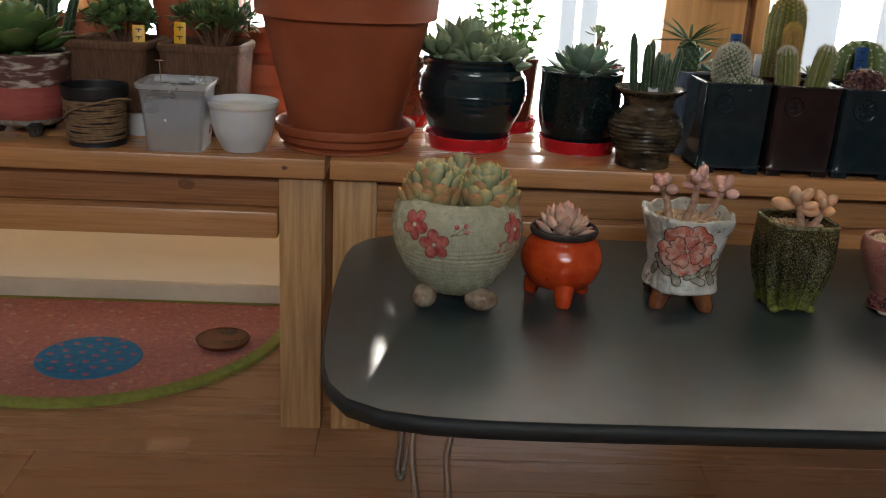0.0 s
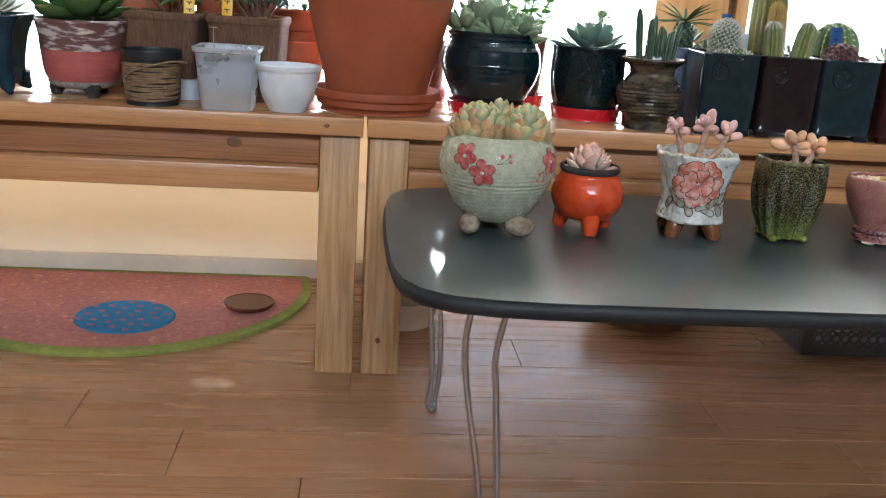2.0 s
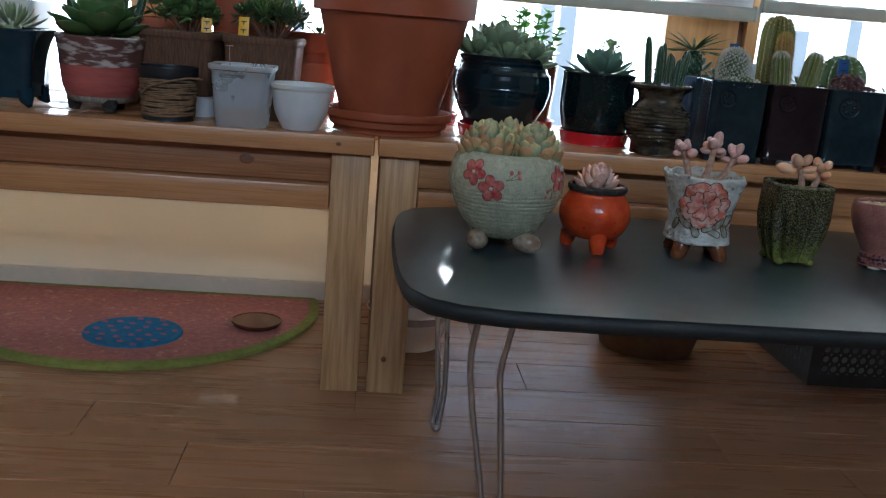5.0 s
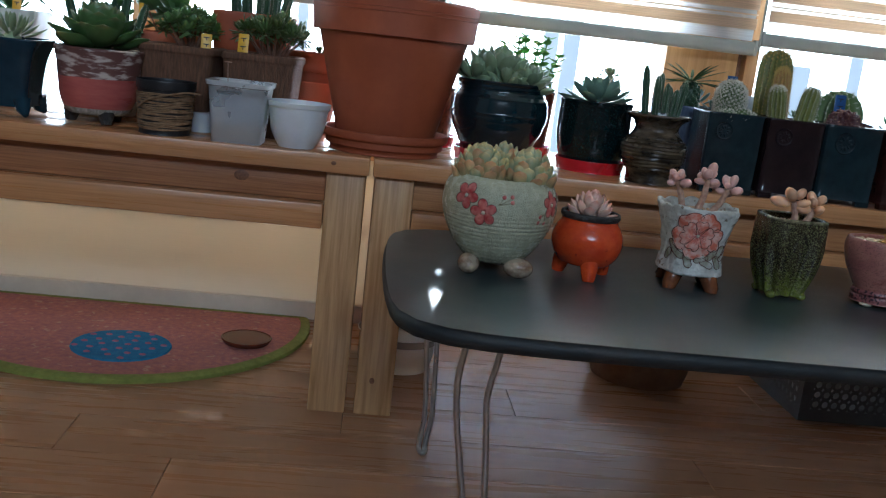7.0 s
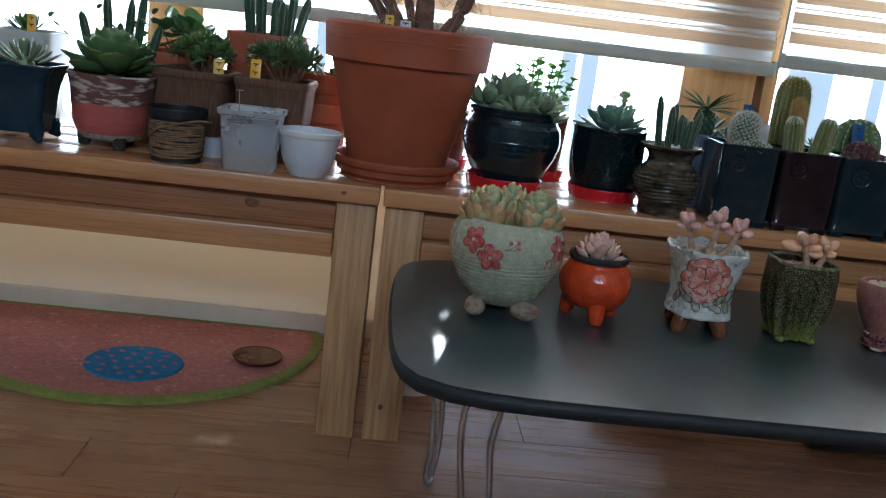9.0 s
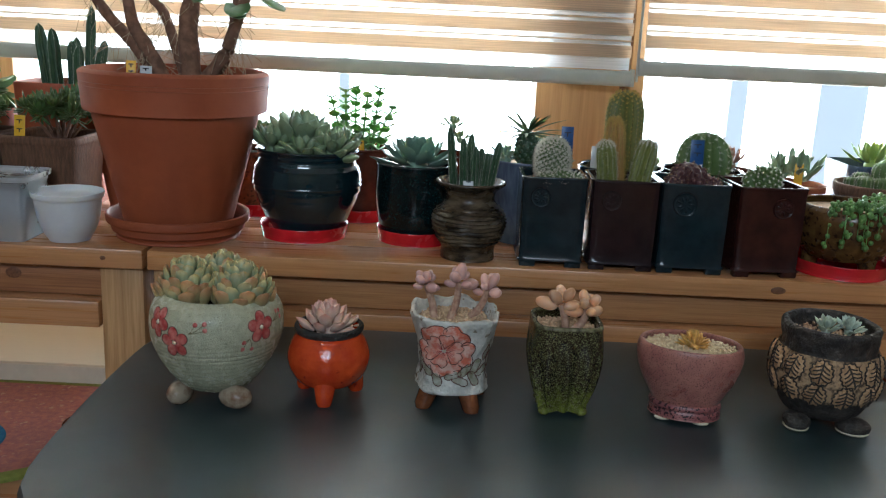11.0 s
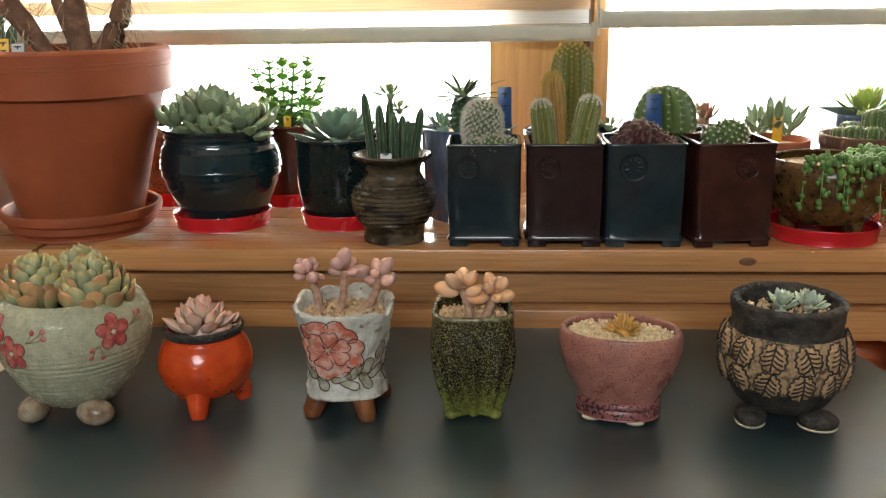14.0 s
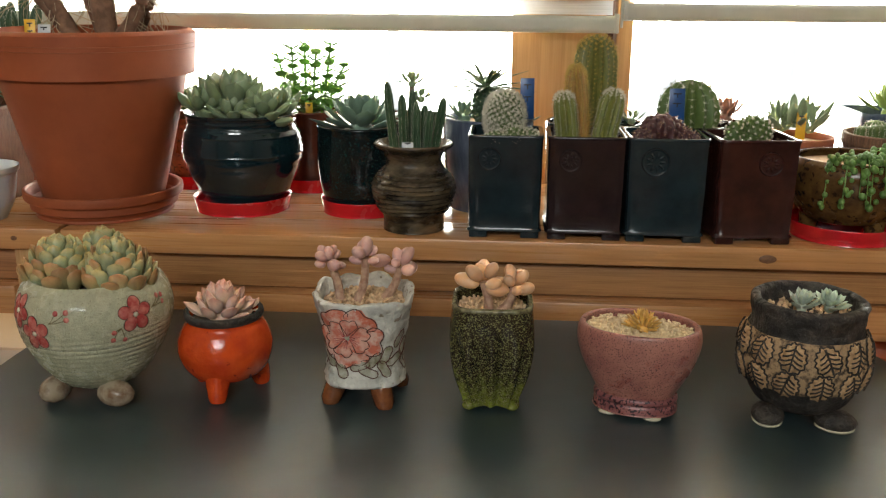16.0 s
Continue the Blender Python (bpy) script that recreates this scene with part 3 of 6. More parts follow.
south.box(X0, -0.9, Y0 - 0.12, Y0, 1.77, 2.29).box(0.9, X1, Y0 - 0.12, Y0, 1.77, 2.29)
solid("wall_south", "plain grey papered wall with a window opening, out of view", "wall", south, GREY_WALL, kind="structure")

# the wooden window behind the benches
win = thing("window_1", "wide wooden-framed window with pale timber posts", "window", kind="structure")
for a, b in ((-1.75, -1.65), (-0.605, -0.507), (0.380, 0.520), (1.75, 1.85)):
    part("window_frame", Geo().box(a, b, 1.605, 1.70, SILL, 1.95), FRAME_WOOD, win, bevel=0.002)
# solid strip; the gap's shade is put into its dark colour
part("window_frame", Geo().box(0.5235, 0.534, 1.625, 1.70, SILL, 1.95), KNOT, win, "strip coloured dark for the shaded gap between post and sash")
part("window_frame", Geo().box(0.5375, 0.562, 1.610, 1.70, SILL, 1.95), FRAME_WOOD, win, bevel=0.002)
part("window_sill", Geo().box(-1.75, 1.85, 1.585, 1.655, SILL - 0.03, SILL), FRAME_WOOD, win, bevel=0.002)
for a, b in ((-1.645, -0.61), (-0.502, 0.375), (0.567, 1.745)):
    p = part("pane", Geo().box(a, b, 1.668, 1.672, SILL + 0.002, 1.948), PANE, win)
    p.visible_shadow = False
FILM = sheer("cream_film", (0.84, 0.74, 0.58), 0.19, 0.0, 0.04)
FROST = sheer("frosted_film", (0.80, 0.82, 0.84), 0.40, 0.0, 0.04)
# unseen slits added along the cream film let slips of sun onto the floor
part("lower_pane", Geo().box(-1.75, -0.026, 1.672, 1.676, 0.193, 0.335), FILM, win, "cream filmed lower pane")
part("lower_pane", Geo().box(-1.75, -0.026, 1.672, 1.676, 0.035, 0.185), FILM, win, "cream filmed lower pane")
for a, b in ((-1.75, -0.357), (-0.332, -0.327), (-0.305, -0.026)):
    part("film_seam", Geo().box(a, b, 1.672, 1.676, 0.185, 0.193), FILM, win)
# unseen pane, added to bring soft daylight to the floor under the bench
part("lower_pane", Geo().box(0.002, 0.50, 1.672, 1.676, 0.035, 0.335), FROST, win, "unseen white frosted lower pane")
part("window_frame", Geo().box(-0.026, 0.002, 1.664, 1.69, 0.035, 0.335), FRAME_WOOD, win)
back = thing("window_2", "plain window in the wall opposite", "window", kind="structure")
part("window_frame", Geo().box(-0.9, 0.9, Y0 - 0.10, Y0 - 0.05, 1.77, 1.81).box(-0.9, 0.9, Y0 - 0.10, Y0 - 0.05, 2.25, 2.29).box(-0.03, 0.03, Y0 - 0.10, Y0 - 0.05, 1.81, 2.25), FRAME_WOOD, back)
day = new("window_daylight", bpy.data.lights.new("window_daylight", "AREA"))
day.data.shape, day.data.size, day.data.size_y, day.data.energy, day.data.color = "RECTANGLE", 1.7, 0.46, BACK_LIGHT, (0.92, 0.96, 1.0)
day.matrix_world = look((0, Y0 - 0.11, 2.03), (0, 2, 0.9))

# bright hazy distance outside
GLOW = mat("hazy_daylight", (0.8, 0.8, 0.8), None, 1.0, 3, glow=((1.0, 0.99, 0.965), OUT_LIGHT))
# building edges glow dimly: daylight and haze are put into their emission
HAZE = mat("hazy_building", (0.7, 0.72, 0.74), None, 1.0, 3, glow=((0.95, 0.98, 1.0), OUT_LIGHT * 0.060))
far = Geo()
far.add([(-30, 14, -14), (30, 14, -14), (30, 14, 4.2), (-30, 14, 4.2)], [(3, 2, 1, 0)])
solid("backdrop", "white hazy daylight with faint buildings outside the window", "backdrop", far, GLOW, kind="structure")
for a, b, c, d in ((4.3, 4.55, -6, 4), (5.6, 6.3, -1.6, 0.9), (6.9, 7.1, -6, 4), (2.20, 2.42, -6, 4), (2.50, 2.74, -6, 4), (-1.4, -1.25, -6, 4), (9.0, 9.6, -2.0, 0.5)):
    solid("backdrop", "faint pale edge of a building in the haze", "backdrop", Geo().box(a, b, 13.6, 13.7, c, d), HAZE, kind="structure")

# zebra roller blinds
CLOTH = sheer("beige_blind_cloth", (0.76, 0.600, 0.43), 0.52, 0.05, 0.4)
VOILE = sheer("white_blind_voile", (0.80, 0.82, 0.82), 0.58, 0.22, 0.3)
for a, b, zb in ((-1.62, 0.530, 0.612), (0.546, 1.72, 0.630)):
    bl = thing("roller_blind", "beige and white striped roller blind, partly lowered", "blind", (a + b) / 2, 1.565, zb, group="window blinds")
    w = (b - a) / 2
    part("bottom_rail", lathe([(0.0125, -w), (0.0125, w)], 20, squircle(3.0, 1.0, 0.42), 1), ALU, bl, at=pose(0, 0, 0.0125, 0, 90, 0), sharp=50)
    for sx in (-1, 1):
        part("end_cap", Geo().box(-0.003, 0.003, -0.007, 0.007, 0, 0.028), ALU, bl, at=pose(sx * (w + 0.002), 0, 0), bevel=0.001)
    part("voile", Geo().box(-w + 0.004, w - 0.004, 0.004, 0.0045, 0.026, 1.9 - zb), VOILE, bl)
    z = 0.046
    while z < 1.25:
        part("stripe", Geo().box(-w + 0.003, w - 0.003, -0.003, -0.0024, z, z + 0.0200), CLOTH, bl)
        part("stripe", Geo().box(-w + 0.003, w - 0.003, -0.003, -0.0024, z + 0.0255, z + 0.0283), CLOTH, bl, "narrow beige stripe")
        z += 0.0355
    part("cassette", Geo().box(-w, w, -0.03, 0.04, 1.9 - zb, 1.98 - zb), ALU, bl, bevel=0.006)
cord = thing("blind_cord", "thin white bead cord hanging from the blind", "cord", 0.539, 1.563, 0.62)
part("cord", Geo().tube([(0, 0, 0), (0, 0, 1.3)], 0.0022, 8), ALU, cord)


# ---------------------------------------------------------------- the benches
def bench(x0, x1, apron=PINE_DARK):
    """A low pine bench: a thick boarded top, a two-board apron, square legs."""
    b = thing("wooden_bench", "low varnished pine bench with a boarded top and two-board apron", "bench", x0, 1.18, 0, group="window benches")
    w = x1 - x0
    for i in range(4):
        part("top_board", Geo().box(0, w, i * 0.0815 + (0 if i == 0 else 0.0008), (i + 1) * 0.0815, 0.371, 0.397), PINE, b, bevel=0.002)
    part("upper_apron", Geo().box(0.062, w - 0.062, 0.032, 0.047, 0.3235, 0.370), apron, b, bevel=0.001)
    part("lower_apron", Geo().box(0.062, w - 0.062, 0.006, 0.045, 0.286, 0.3225), PINE, b, bevel=0.003)
    for lx in (0.004, w - 0.061):
        for ly in (0.014, 0.270):
            part("leg", Geo().box(lx, lx + 0.057, ly, ly + 0.050, 0, 0.370), PINE_UP, b, bevel=0.002)
    part("back_apron", Geo().box(0.062, w - 0.062, 0.29, 0.31, 0.31, 0.370), PINE, b, bevel=0.001)
    return b


LEFT_BENCH = bench(-1.236, -0.1545, PINE_RED)
RIGHT_BENCH = bench(-0.1485, 1.262)
part("leg", Geo().box(1.0335, 1.0905, 0.052, 0.102, 0, 0.370), PINE_UP, RIGHT_BENCH, bevel=0.002)
bench(1.270, 2.35)


def knot(parent, x, y, z, rx, rz):
    part("knot", Geo().ball((0, 0, 0), rx, 0.0008, rz, 16, 6), KNOT, parent, at=Matrix.Translation((x, y, z)), label="dark brown knot")


knot(LEFT_BENCH, -0.339 + 1.236, 0.0319, 0.350, 0.011, 0.008)
knot(RIGHT_BENCH, 0.673 + 0.1485, -0.0001, 0.3835, 0.010, 0.005)
knot(RIGHT_BENCH, 0.028, 0.0139, 0.056, 0.004, 0.005)
knot(LEFT_BENCH, 1.03, -0.0001, 0.385, 0.004, 0.003)

# ---------------------------------------------------------------- the low folding table
TT = 0.308
tbl = thing("folding_table", "low black folding table with rounded corners and wire legs", "table", 0.331, 0.9185, 0)
TW, TD = 0.4580, 0.2495


def slab(inset, z):
    """A rounded oblong with slightly bowed sides."""
    row, n = [], 96
    for j in range(n):
        t = 2 * math.pi * j / n
        c, s = math.cos(t), math.sin(t)
        r = 1 / (abs(c / (TW - inset)) ** 8 + abs(s / (TD - inset)) ** 8) ** (1 / 8)
        x, y = r * c, r * s
        row.append((x - (0.034 if x > 0 else -0.012) * (abs(y) / TD) ** 2 * (abs(x) / TW) ** 3, y, z))
    return row


part("tabletop", Geo().grid([slab(0.006, TT - 0.0012), slab(0.002, TT - 0.0002), slab(0.004, TT), slab(0.03, TT)], True, False, True), BLACK_TOP, tbl, sharp=60)
part("edge_band", Geo().grid([slab(0.010, TT - 0.019), slab(0.002, TT - 0.0175), slab(-0.001, TT - 0.010), slab(0.001, TT - 0.003), slab(0.006, TT - 0.0012)], True, True, False), BLACK_EDGE, tbl, sharp=70)
for sx in (-1, 1):
    for y0, ry in ((-0.122, 1), (0.163, 1)):
        pts = [(0.010, 0, TT - 0.021), (0.006, 0, TT - 0.055), (0.002, 0, TT - 0.095), (0.008, 0, TT - 0.15), (0.026, 0, 0.06), (0.032, 0, 0.012), (0.033, -0.006, 0.0045), (0.037, -0.014, 0.004), (0.0425, -0.017, 0.004),
               (0.048, -0.014, 0.004), (0.052, -0.006, 0.0045), (0.052, 0, 0.012), (0.049, 0, 0.06), (0.040, 0, TT - 0.15), (0.036, 0, TT - 0.11), (0.042, 0, TT - 0.07), (0.051, 0, TT - 0.021)]
        if y0 > 0:
            pts = [(0.02 + 0.45 * (p[0] - 0.02) - 0.006 * (p[2] < 0.02), p[1], p[2]) for p in pts]
        off = -0.371 if sx < 0 else 0.371
        off += sx * 0.027 * (y0 > 0)
        part("wire_leg", Geo().tube(bend([(off - sx * p[0] * 1.0, y0 + ry * p[1], p[2]) for p in pts], 5), 0.0036, 8), STEEL, tbl, sharp=60)
        part("hinge_plate", Geo().ball((off - sx * 0.058, y0, TT - 0.0225), 0.014, 0.012, 0.006, 14, 8), RED_PLASTIC, tbl, "red plastic hinge cap")


# ---------------------------------------------------------------- under the benches
MX, MY, MR = -0.575, 1.565, 0.335


def mat_row(r, z, cut):
    row = []
    for j in range(120):
        t = 2 * math.pi * j / 120
        row.append((MX + r * math.cos(t), min(MY + r * math.sin(t), cut), z))
    return row


rug = thing("door_mat", "round looped mat in coral, blue and green on the floor", "mat", 0, 0, 0)
part("border", Geo().grid([mat_row(MR, 0.0005, 1.645), mat_row(MR, 0.007, 1.645), mat_row(MR - 0.006, 0.010, 1.640), mat_row(MR - 0.018, 0.010, 1.63)]), MAT_GREEN, rug, "green bound edge")
part("field", Geo().grid([mat_row(MR - 0.016, 0.003, 1.632), mat_row(MR - 0.019, 0.0095, 1.629), mat_row(0.01, 0.0105, 1.629)], True, False, True), MAT_PILE, rug)
part("patch", Geo().grid([[(-0.545 + r * math.cos(6.283 * j / 60), 1.385 + 0.95 * r * math.sin(6.283 * j / 60), z) for j in range(60)] for r, z in ((0.083, 0.0095), (0.081, 0.0125), (0.01, 0.0135))], True, False, True), MAT_BLUE, rug, "blue round patch")
for i in range(26):
    q, t = 0.076 * math.sqrt((i + 0.5) / 26), i * 2.4
    part("dot", Geo().ball((-0.545 + q * math.cos(t), 1.385 + 0.95 * q * math.sin(t), 0.0135), 0.006, 0.0045, 0.0018, 8, 4), MAT_PINK, rug)

bowl = thing("plastic_basin", "shallow translucent white plastic basin on the floor", "basin", -0.072, 1.432, 0)
part("basin", lathe(pot_profile([(0.002, 0.001), (0.050, 0.001), (0.056, 0.006), (0.066, 0.045), (0.070, 0.066), (0.077, 0.068)], 0.002), 48), FROSTED, bowl)
dish = thing("clay_saucer", "round brown clay planter standing on the floor", "planter", 0.385, 1.49, 0)
part("planter", lathe(pot_profile([(0.002, 0.001), (0.078, 0.001), (0.088, 0.006), (0.098, 0.05), (0.103, 0.075), (0.103, 0.082)], 0.006), 48), PLANTER, dish)
part("soil", disc(0.094, 0.065), SOIL, dish)
op = thing("orange_pot", "plain orange plastic flowerpot under the bench", "pot", 0.862, 1.302, 0)
part("pot", lathe(pot_profile([(0.002, 0.001), (0.036, 0.001), (0.040, 0.006), (0.054, 0.20), (0.058, 0.203), (0.059, 0.225)], 0.003), 40), ORANGE_PLASTIC, op)
small = thing("dark_dish", "small dark brown dish lying on the mat", "dish", -0.345, 1.455, 0.0105)
part("dish", lathe(pot_profile([(0.002, 0.0), (0.036, 0.0), (0.043, 0.006), (0.045, 0.009)], 0.003), 36), REDBROWN, small)


def basket(x0, x1, y0, y1, h):
    """A perforated plastic basket."""
    b = thing("plastic_basket", "dark grey plastic basket with rows of round holes", "basket", x0, y0, 0)
    w, d = x1 - x0, y1 - y0

    def wall(n, m, length, at):
        g = Geo()
        cell = length / n
        zs = [0.0, 0.022, 0.040, 0.058, 0.076, h]
        for i in range(n):
            a0, a1 = i * cell, (i + 1) * cell
            for k in range(5):
                z0, z1 = zs[k], zs[k + 1]
                if k in (0, 4) or i in (0, n - 1):
                    g.box(a0, a1, 0, 0.0025, z0, z1)
                    continue
                rr = min(cell, z1 - z0) * 0.36
                cx, cz = (a0 + a1) / 2, (z0 + z1) / 2
                for y in (0, 0.0025):
                    inner = [(cx + rr * math.cos(6.283 * j / 12), y, cz + rr * math.sin(6.283 * j / 12)) for j in range(12)]
                    outer = []
                    for j in range(12):
                        c, s = math.cos(6.283 * j / 12), math.sin(6.283 * j / 12)
                        q = 1 / max(abs(c) / ((a1 - a0) / 2), abs(s) / ((z1 - z0) / 2))
                        outer.append((cx + q * c, y, cz + q * s))
                    g.grid([outer, inner])
        part("side", g, BASKET_GREY, b, at=at, sharp=30)
    wall(22, 5, w, pose(0, 0, 0.001))
    wall(22, 5, w, pose(0, d - 0.0025, 0.001))
    wall(13, 5, d, pose(0, 0, 0.001, 0, 0, 90))
    wall(13, 5, d, pose(w, 0, 0.001, 0, 0, 90))
    part("base", Geo().box(0.001, w - 0.001, 0.001, d - 0.001, 0.001, 0.004), BASKET_GREY, b)
    part("rim", Geo().box(-0.007, w + 0.006, -0.006, 0.0, h - 0.004, h + 0.004).box(-0.007, w + 0.006, d, d + 0.006, h - 0.004, h + 0.004).box(-0.009, -0.003, 0, d, h - 0.004, h + 0.004).box(w, w + 0.006, 0, d, h - 0.004, h + 0.004), BASKET_GREY, b)


basket(0.628, 1.00, 1.318, 1.535, 0.098)


# ---------------------------------------------------------------- pots on the table
FRONT = -math.pi / 2


def stone_feet(parent, material, r, angles, size, material2=None):
    for a in angles:
        t = radians(a)
        f = part("foot", Geo().ball((0, 0, 0), size[0], size[1], size[2], 16, 10), material, parent, at=pose(r * math.cos(t), r * math.sin(t), size[2] + 0.0002, 0, 0, math.degrees(t) + 40))
        if material2:
            part("sole", Geo().ball((0, 0, -size[2] * 0.62), size[0] * 0.93, size[1] * 0.93, size[2] * 0.37, 16, 6), material2, f, "pale unglazed underside")


def blossom(parent, prof, th, z, size, turn=0.0):
    """A five-petalled painted flower on a turned pot."""
    for i in range(5):
        a = turn + 2 * math.pi * i / 5
        dx, dz = size * 0.62 * math.cos(a), size * 0.62 * math.sin(a)
        r0 = float(np.interp(z, *zip(*sorted((q[1], q[0]) for q in smooth(prof)))))
        out = lambda t, a=a: size * (0.46 + 0.05 * math.cos(2 * (t - a)))
        p = part("petal", drape(prof, th + dx / r0, z + dz, out, 0.0007, 20), PETAL_RED, parent, "red painted petal")
        part("outline", on_pot(prof, th + dx / r0, z + dz, [(out(t) * math.cos(t), out(t) * math.sin(t)) for t in (2 * math.pi * j / 20 for j in range(21))], 0.00035), LINE_BROWN, p)
    part("flower_centre", drape(prof, th, z, lambda t: size * 0.17, 0.0016, 12), CREAM_DOT, parent, "cream dot")


def sprig(parent, prof, th, z, ends):
    for dx, dz in ends:
        part("stem_line", on_pot(prof, th, z, [(dx * s, dz * s ** 1.5) for s in (0, 0.33, 0.66, 1)], 0.00035), STEM_OLIVE, parent)
        r0 = float(np.interp(z + dz, *zip(*sorted((q[1], q[0]) for q in smooth(prof)))))
        part("bud", drape(prof, th + dx / r0, z + dz, lambda t: 0.0024, 0.0008, 12), PETAL_RED, parent)


# celadon bowl with two grey-green rosettes
one = thing("potted_succulent", "round celadon pot with red painted blossoms, crowded grey-green rosettes", "potted plant", 0.0035, 0.9394, TT)
P1 = [(0.0245, 0.0125), (0.037, 0.018), (0.0515, 0.036), (0.0630, 0.058), (0.0683, 0.078), (0.0674, 0.095), (0.0622, 0.108), (0.0550, 0.1145)]
THROWN = lambda t, z: 1 + 0.020 * (abs(math.sin(z * 640 + 0.5 * math.sin(2 * t) + 0.8 * noise.noise((2 * math.cos(t), 2 * math.sin(t), z * 70)))) - 0.6) * max(0, min(1, (0.085 - z) / 0.02)) + 0.004 * noise.noise((9 * math.cos(t), 9 * math.sin(t), z * 120)) + 0.010 * noise.noise((1.3 * math.cos(t), 1.3 * math.sin(t), z * 20))
part("pot", lathe(pot_profile([(0.004, 0.0120), *P1], 0.005), 128, THROWN, 14), CELADON, one)
stone_feet(one, STONE_FOOT, 0.043, (-52, -138, 88), (0.0180, 0.0132, 0.0122))
part("soil", disc(0.050, 0.106), SOIL, one)
blossom(one, P1, FRONT - 0.39, 0.079, 0.0142, 0.5)
blossom(one, P1, FRONT - 0.74, 0.0955, 0.0138, 1.1)
blossom(one, P1, FRONT + 0.93, 0.0915, 0.0142, 0.3)
sprig(one, P1, FRONT - 0.16, 0.090, ((0.006, 0.009), (0.015, 0.010), (0.016, 0.004)))
sprig(one, P1, FRONT + 1.18, 0.093, ((0.010, 0.008), (0.016, 0.007), (0.016, 0.001)))
sprig(one, P1, FRONT + 0.72, 0.082, ((-0.006, -0.003), (-0.007, -0.010), (0.003, -0.011)))


def dome_rosette(parent, inner, outer, centre, radius, count, length, width, height, seed, lean=(0, 0), thick=0.34):
    """A crowded dome of upright spoon-shaped leaves with short pointed tips."""
    rng = random.Random(seed)
    hub = part("rosette", Geo().ball((0, 0, 0), radius * 0.72, radius * 0.72, height * 0.85, 14, 8), inner, parent, at=Matrix.Translation(centre) @ pose(0, 0, 0, lean[0], lean[1], 0))
    shapes = [leaf(1, width / length, thick, 0.66, 0.06, n=10, k=10, base=0.62, spike=0.04, sharp=0.29).mesh("leaf", m) for m in (inner, outer)]
    for i in range(count):
        s = i / (count - 1)
        psi = math.asin(min(s * 1.02, 1.0))
        az = i * 137.508 + rng.uniform(-7, 7)
        el = min(math.degrees(psi) * 0.45 + 60 + rng.uniform(-6, 6), 92)
        size = length * (1.06 - 0.36 * s) * rng.uniform(0.88, 1.08)
        q = radius * 0.80 * math.cos(psi)
        off = Vector((q * math.cos(radians(az)), q * math.sin(radians(az)), height * math.sin(psi) - length * 0.30))
        part("leaf", shapes[rng.random() > 0.05 + s * 1.1], None, hub, at=Matrix.Translation(off) @ pose(0, 0, 0, 0, 0, az) @ pose(0, 0, 0, rng.uniform(-10, 10), -el, 0) @ Matrix.Diagonal((size, size, size, 1)))
    return hub


for cx, cy, rr, n, sd, ln in ((-0.0265, -0.006, 0.0310, 58, 3, (2, -2)), (0.0275, -0.008, 0.0310, 60, 5, (2, 2)), (0.001, 0.022, 0.0285, 44, 8, (-4, 0))):
    dome_rosette(one, L_GREY, L_AMBER, (cx, cy, 0.108), rr, n, 0.0220, 0.0158, 0.036, sd, ln)

# orange tripod
two = thing("potted_succulent", "small glossy orange tripod pot with a pink rosette", "potted plant", 0.119, 0.9525, TT)
two.scale = (0.985, 0.985, 0.95)
P2 = [(0.027, 0.017), (0.0385, 0.027), (0.0442, 0.042), (0.0440, 0.054), (0.0395, 0.066), (0.0352, 0.073), (0.0350, 0.079)]
part("pot", lathe(pot_profile([(0.003, 0.0185), *P2], 0.004), 60, wob=0.012), ORANGE_GLAZE, two)
part("rim", lathe([(0.0310, 0.077), (0.0340, 0.0755), (0.0360, 0.0775), (0.0370, 0.0803), (0.0364, 0.0838), (0.0344, 0.0850), (0.0318, 0.0835)], 48, k=3, cap=False, wob=0.012), DARK_CLAY, two, "unglazed dark rim")
for i in range(3):
    t = FRONT + 2 * math.pi * i / 3
    c, s = math.cos(t), math.sin(t)
    part("foot", Geo().tube([(0.026 * c, 0.026 * s, 0.028), (0.031 * c, 0.031 * s, 0.014), (0.033 * c, 0.033 * s, 0.004), (0.0335 * c, 0.0335 * s, 0.0004)], [0.013, 0.0105, 0.0085, 0.007], 14), ORANGE_GLAZE, two)
part("soil", disc(0.033, 0.074), SOIL, two)
rosette(two, L_PINK, (-0.002, -0.002, 0.0765), 0.036, 30, 0.74, 0.38, 0.60, 0.12, (22, 84), 21, 2.2, (4, 3), shrink=0.78, spike=0.08, spread=0.40, base=0.62, sharp=0.55)
rosette(two, L_PINK, (0.020, 0.012, 0.079), 0.017, 12, 0.66, 0.26, 0.6, 0.3, (10, 80), 22, 1.2, shrink=0.6)

# white hand-built pot with a coral flower
three = thing("potted_succulent", "hand-built white pot with an incised coral flower, pink bead-leaved stems", "potted plant", 0.251, 0.953, TT, 8)
three.scale = (0.985, 0.985, 0.945)
SQ3 = squircle(2.7, 1.0, 1.0)
P3 = [(0.0350, 0.020), (0.0375, 0.028), (0.0350, 0.042), (0.0370, 0.062), (0.0408, 0.082), (0.0450, 0.098), (0.0468, 0.107)]
SH3 = lambda t, z: SQ3(t, z) * (1 + 0.050 * noise.noise((2.2 * math.cos(t), 2.2 * math.sin(t), z * 45)) + 0.034 * noise.noise((6 * math.cos(t), 6 * math.sin(t), z * 90 + 7)) + 0.016 * noise.noise((16 * math.cos(t), 16 * math.sin(t), z * 260)))
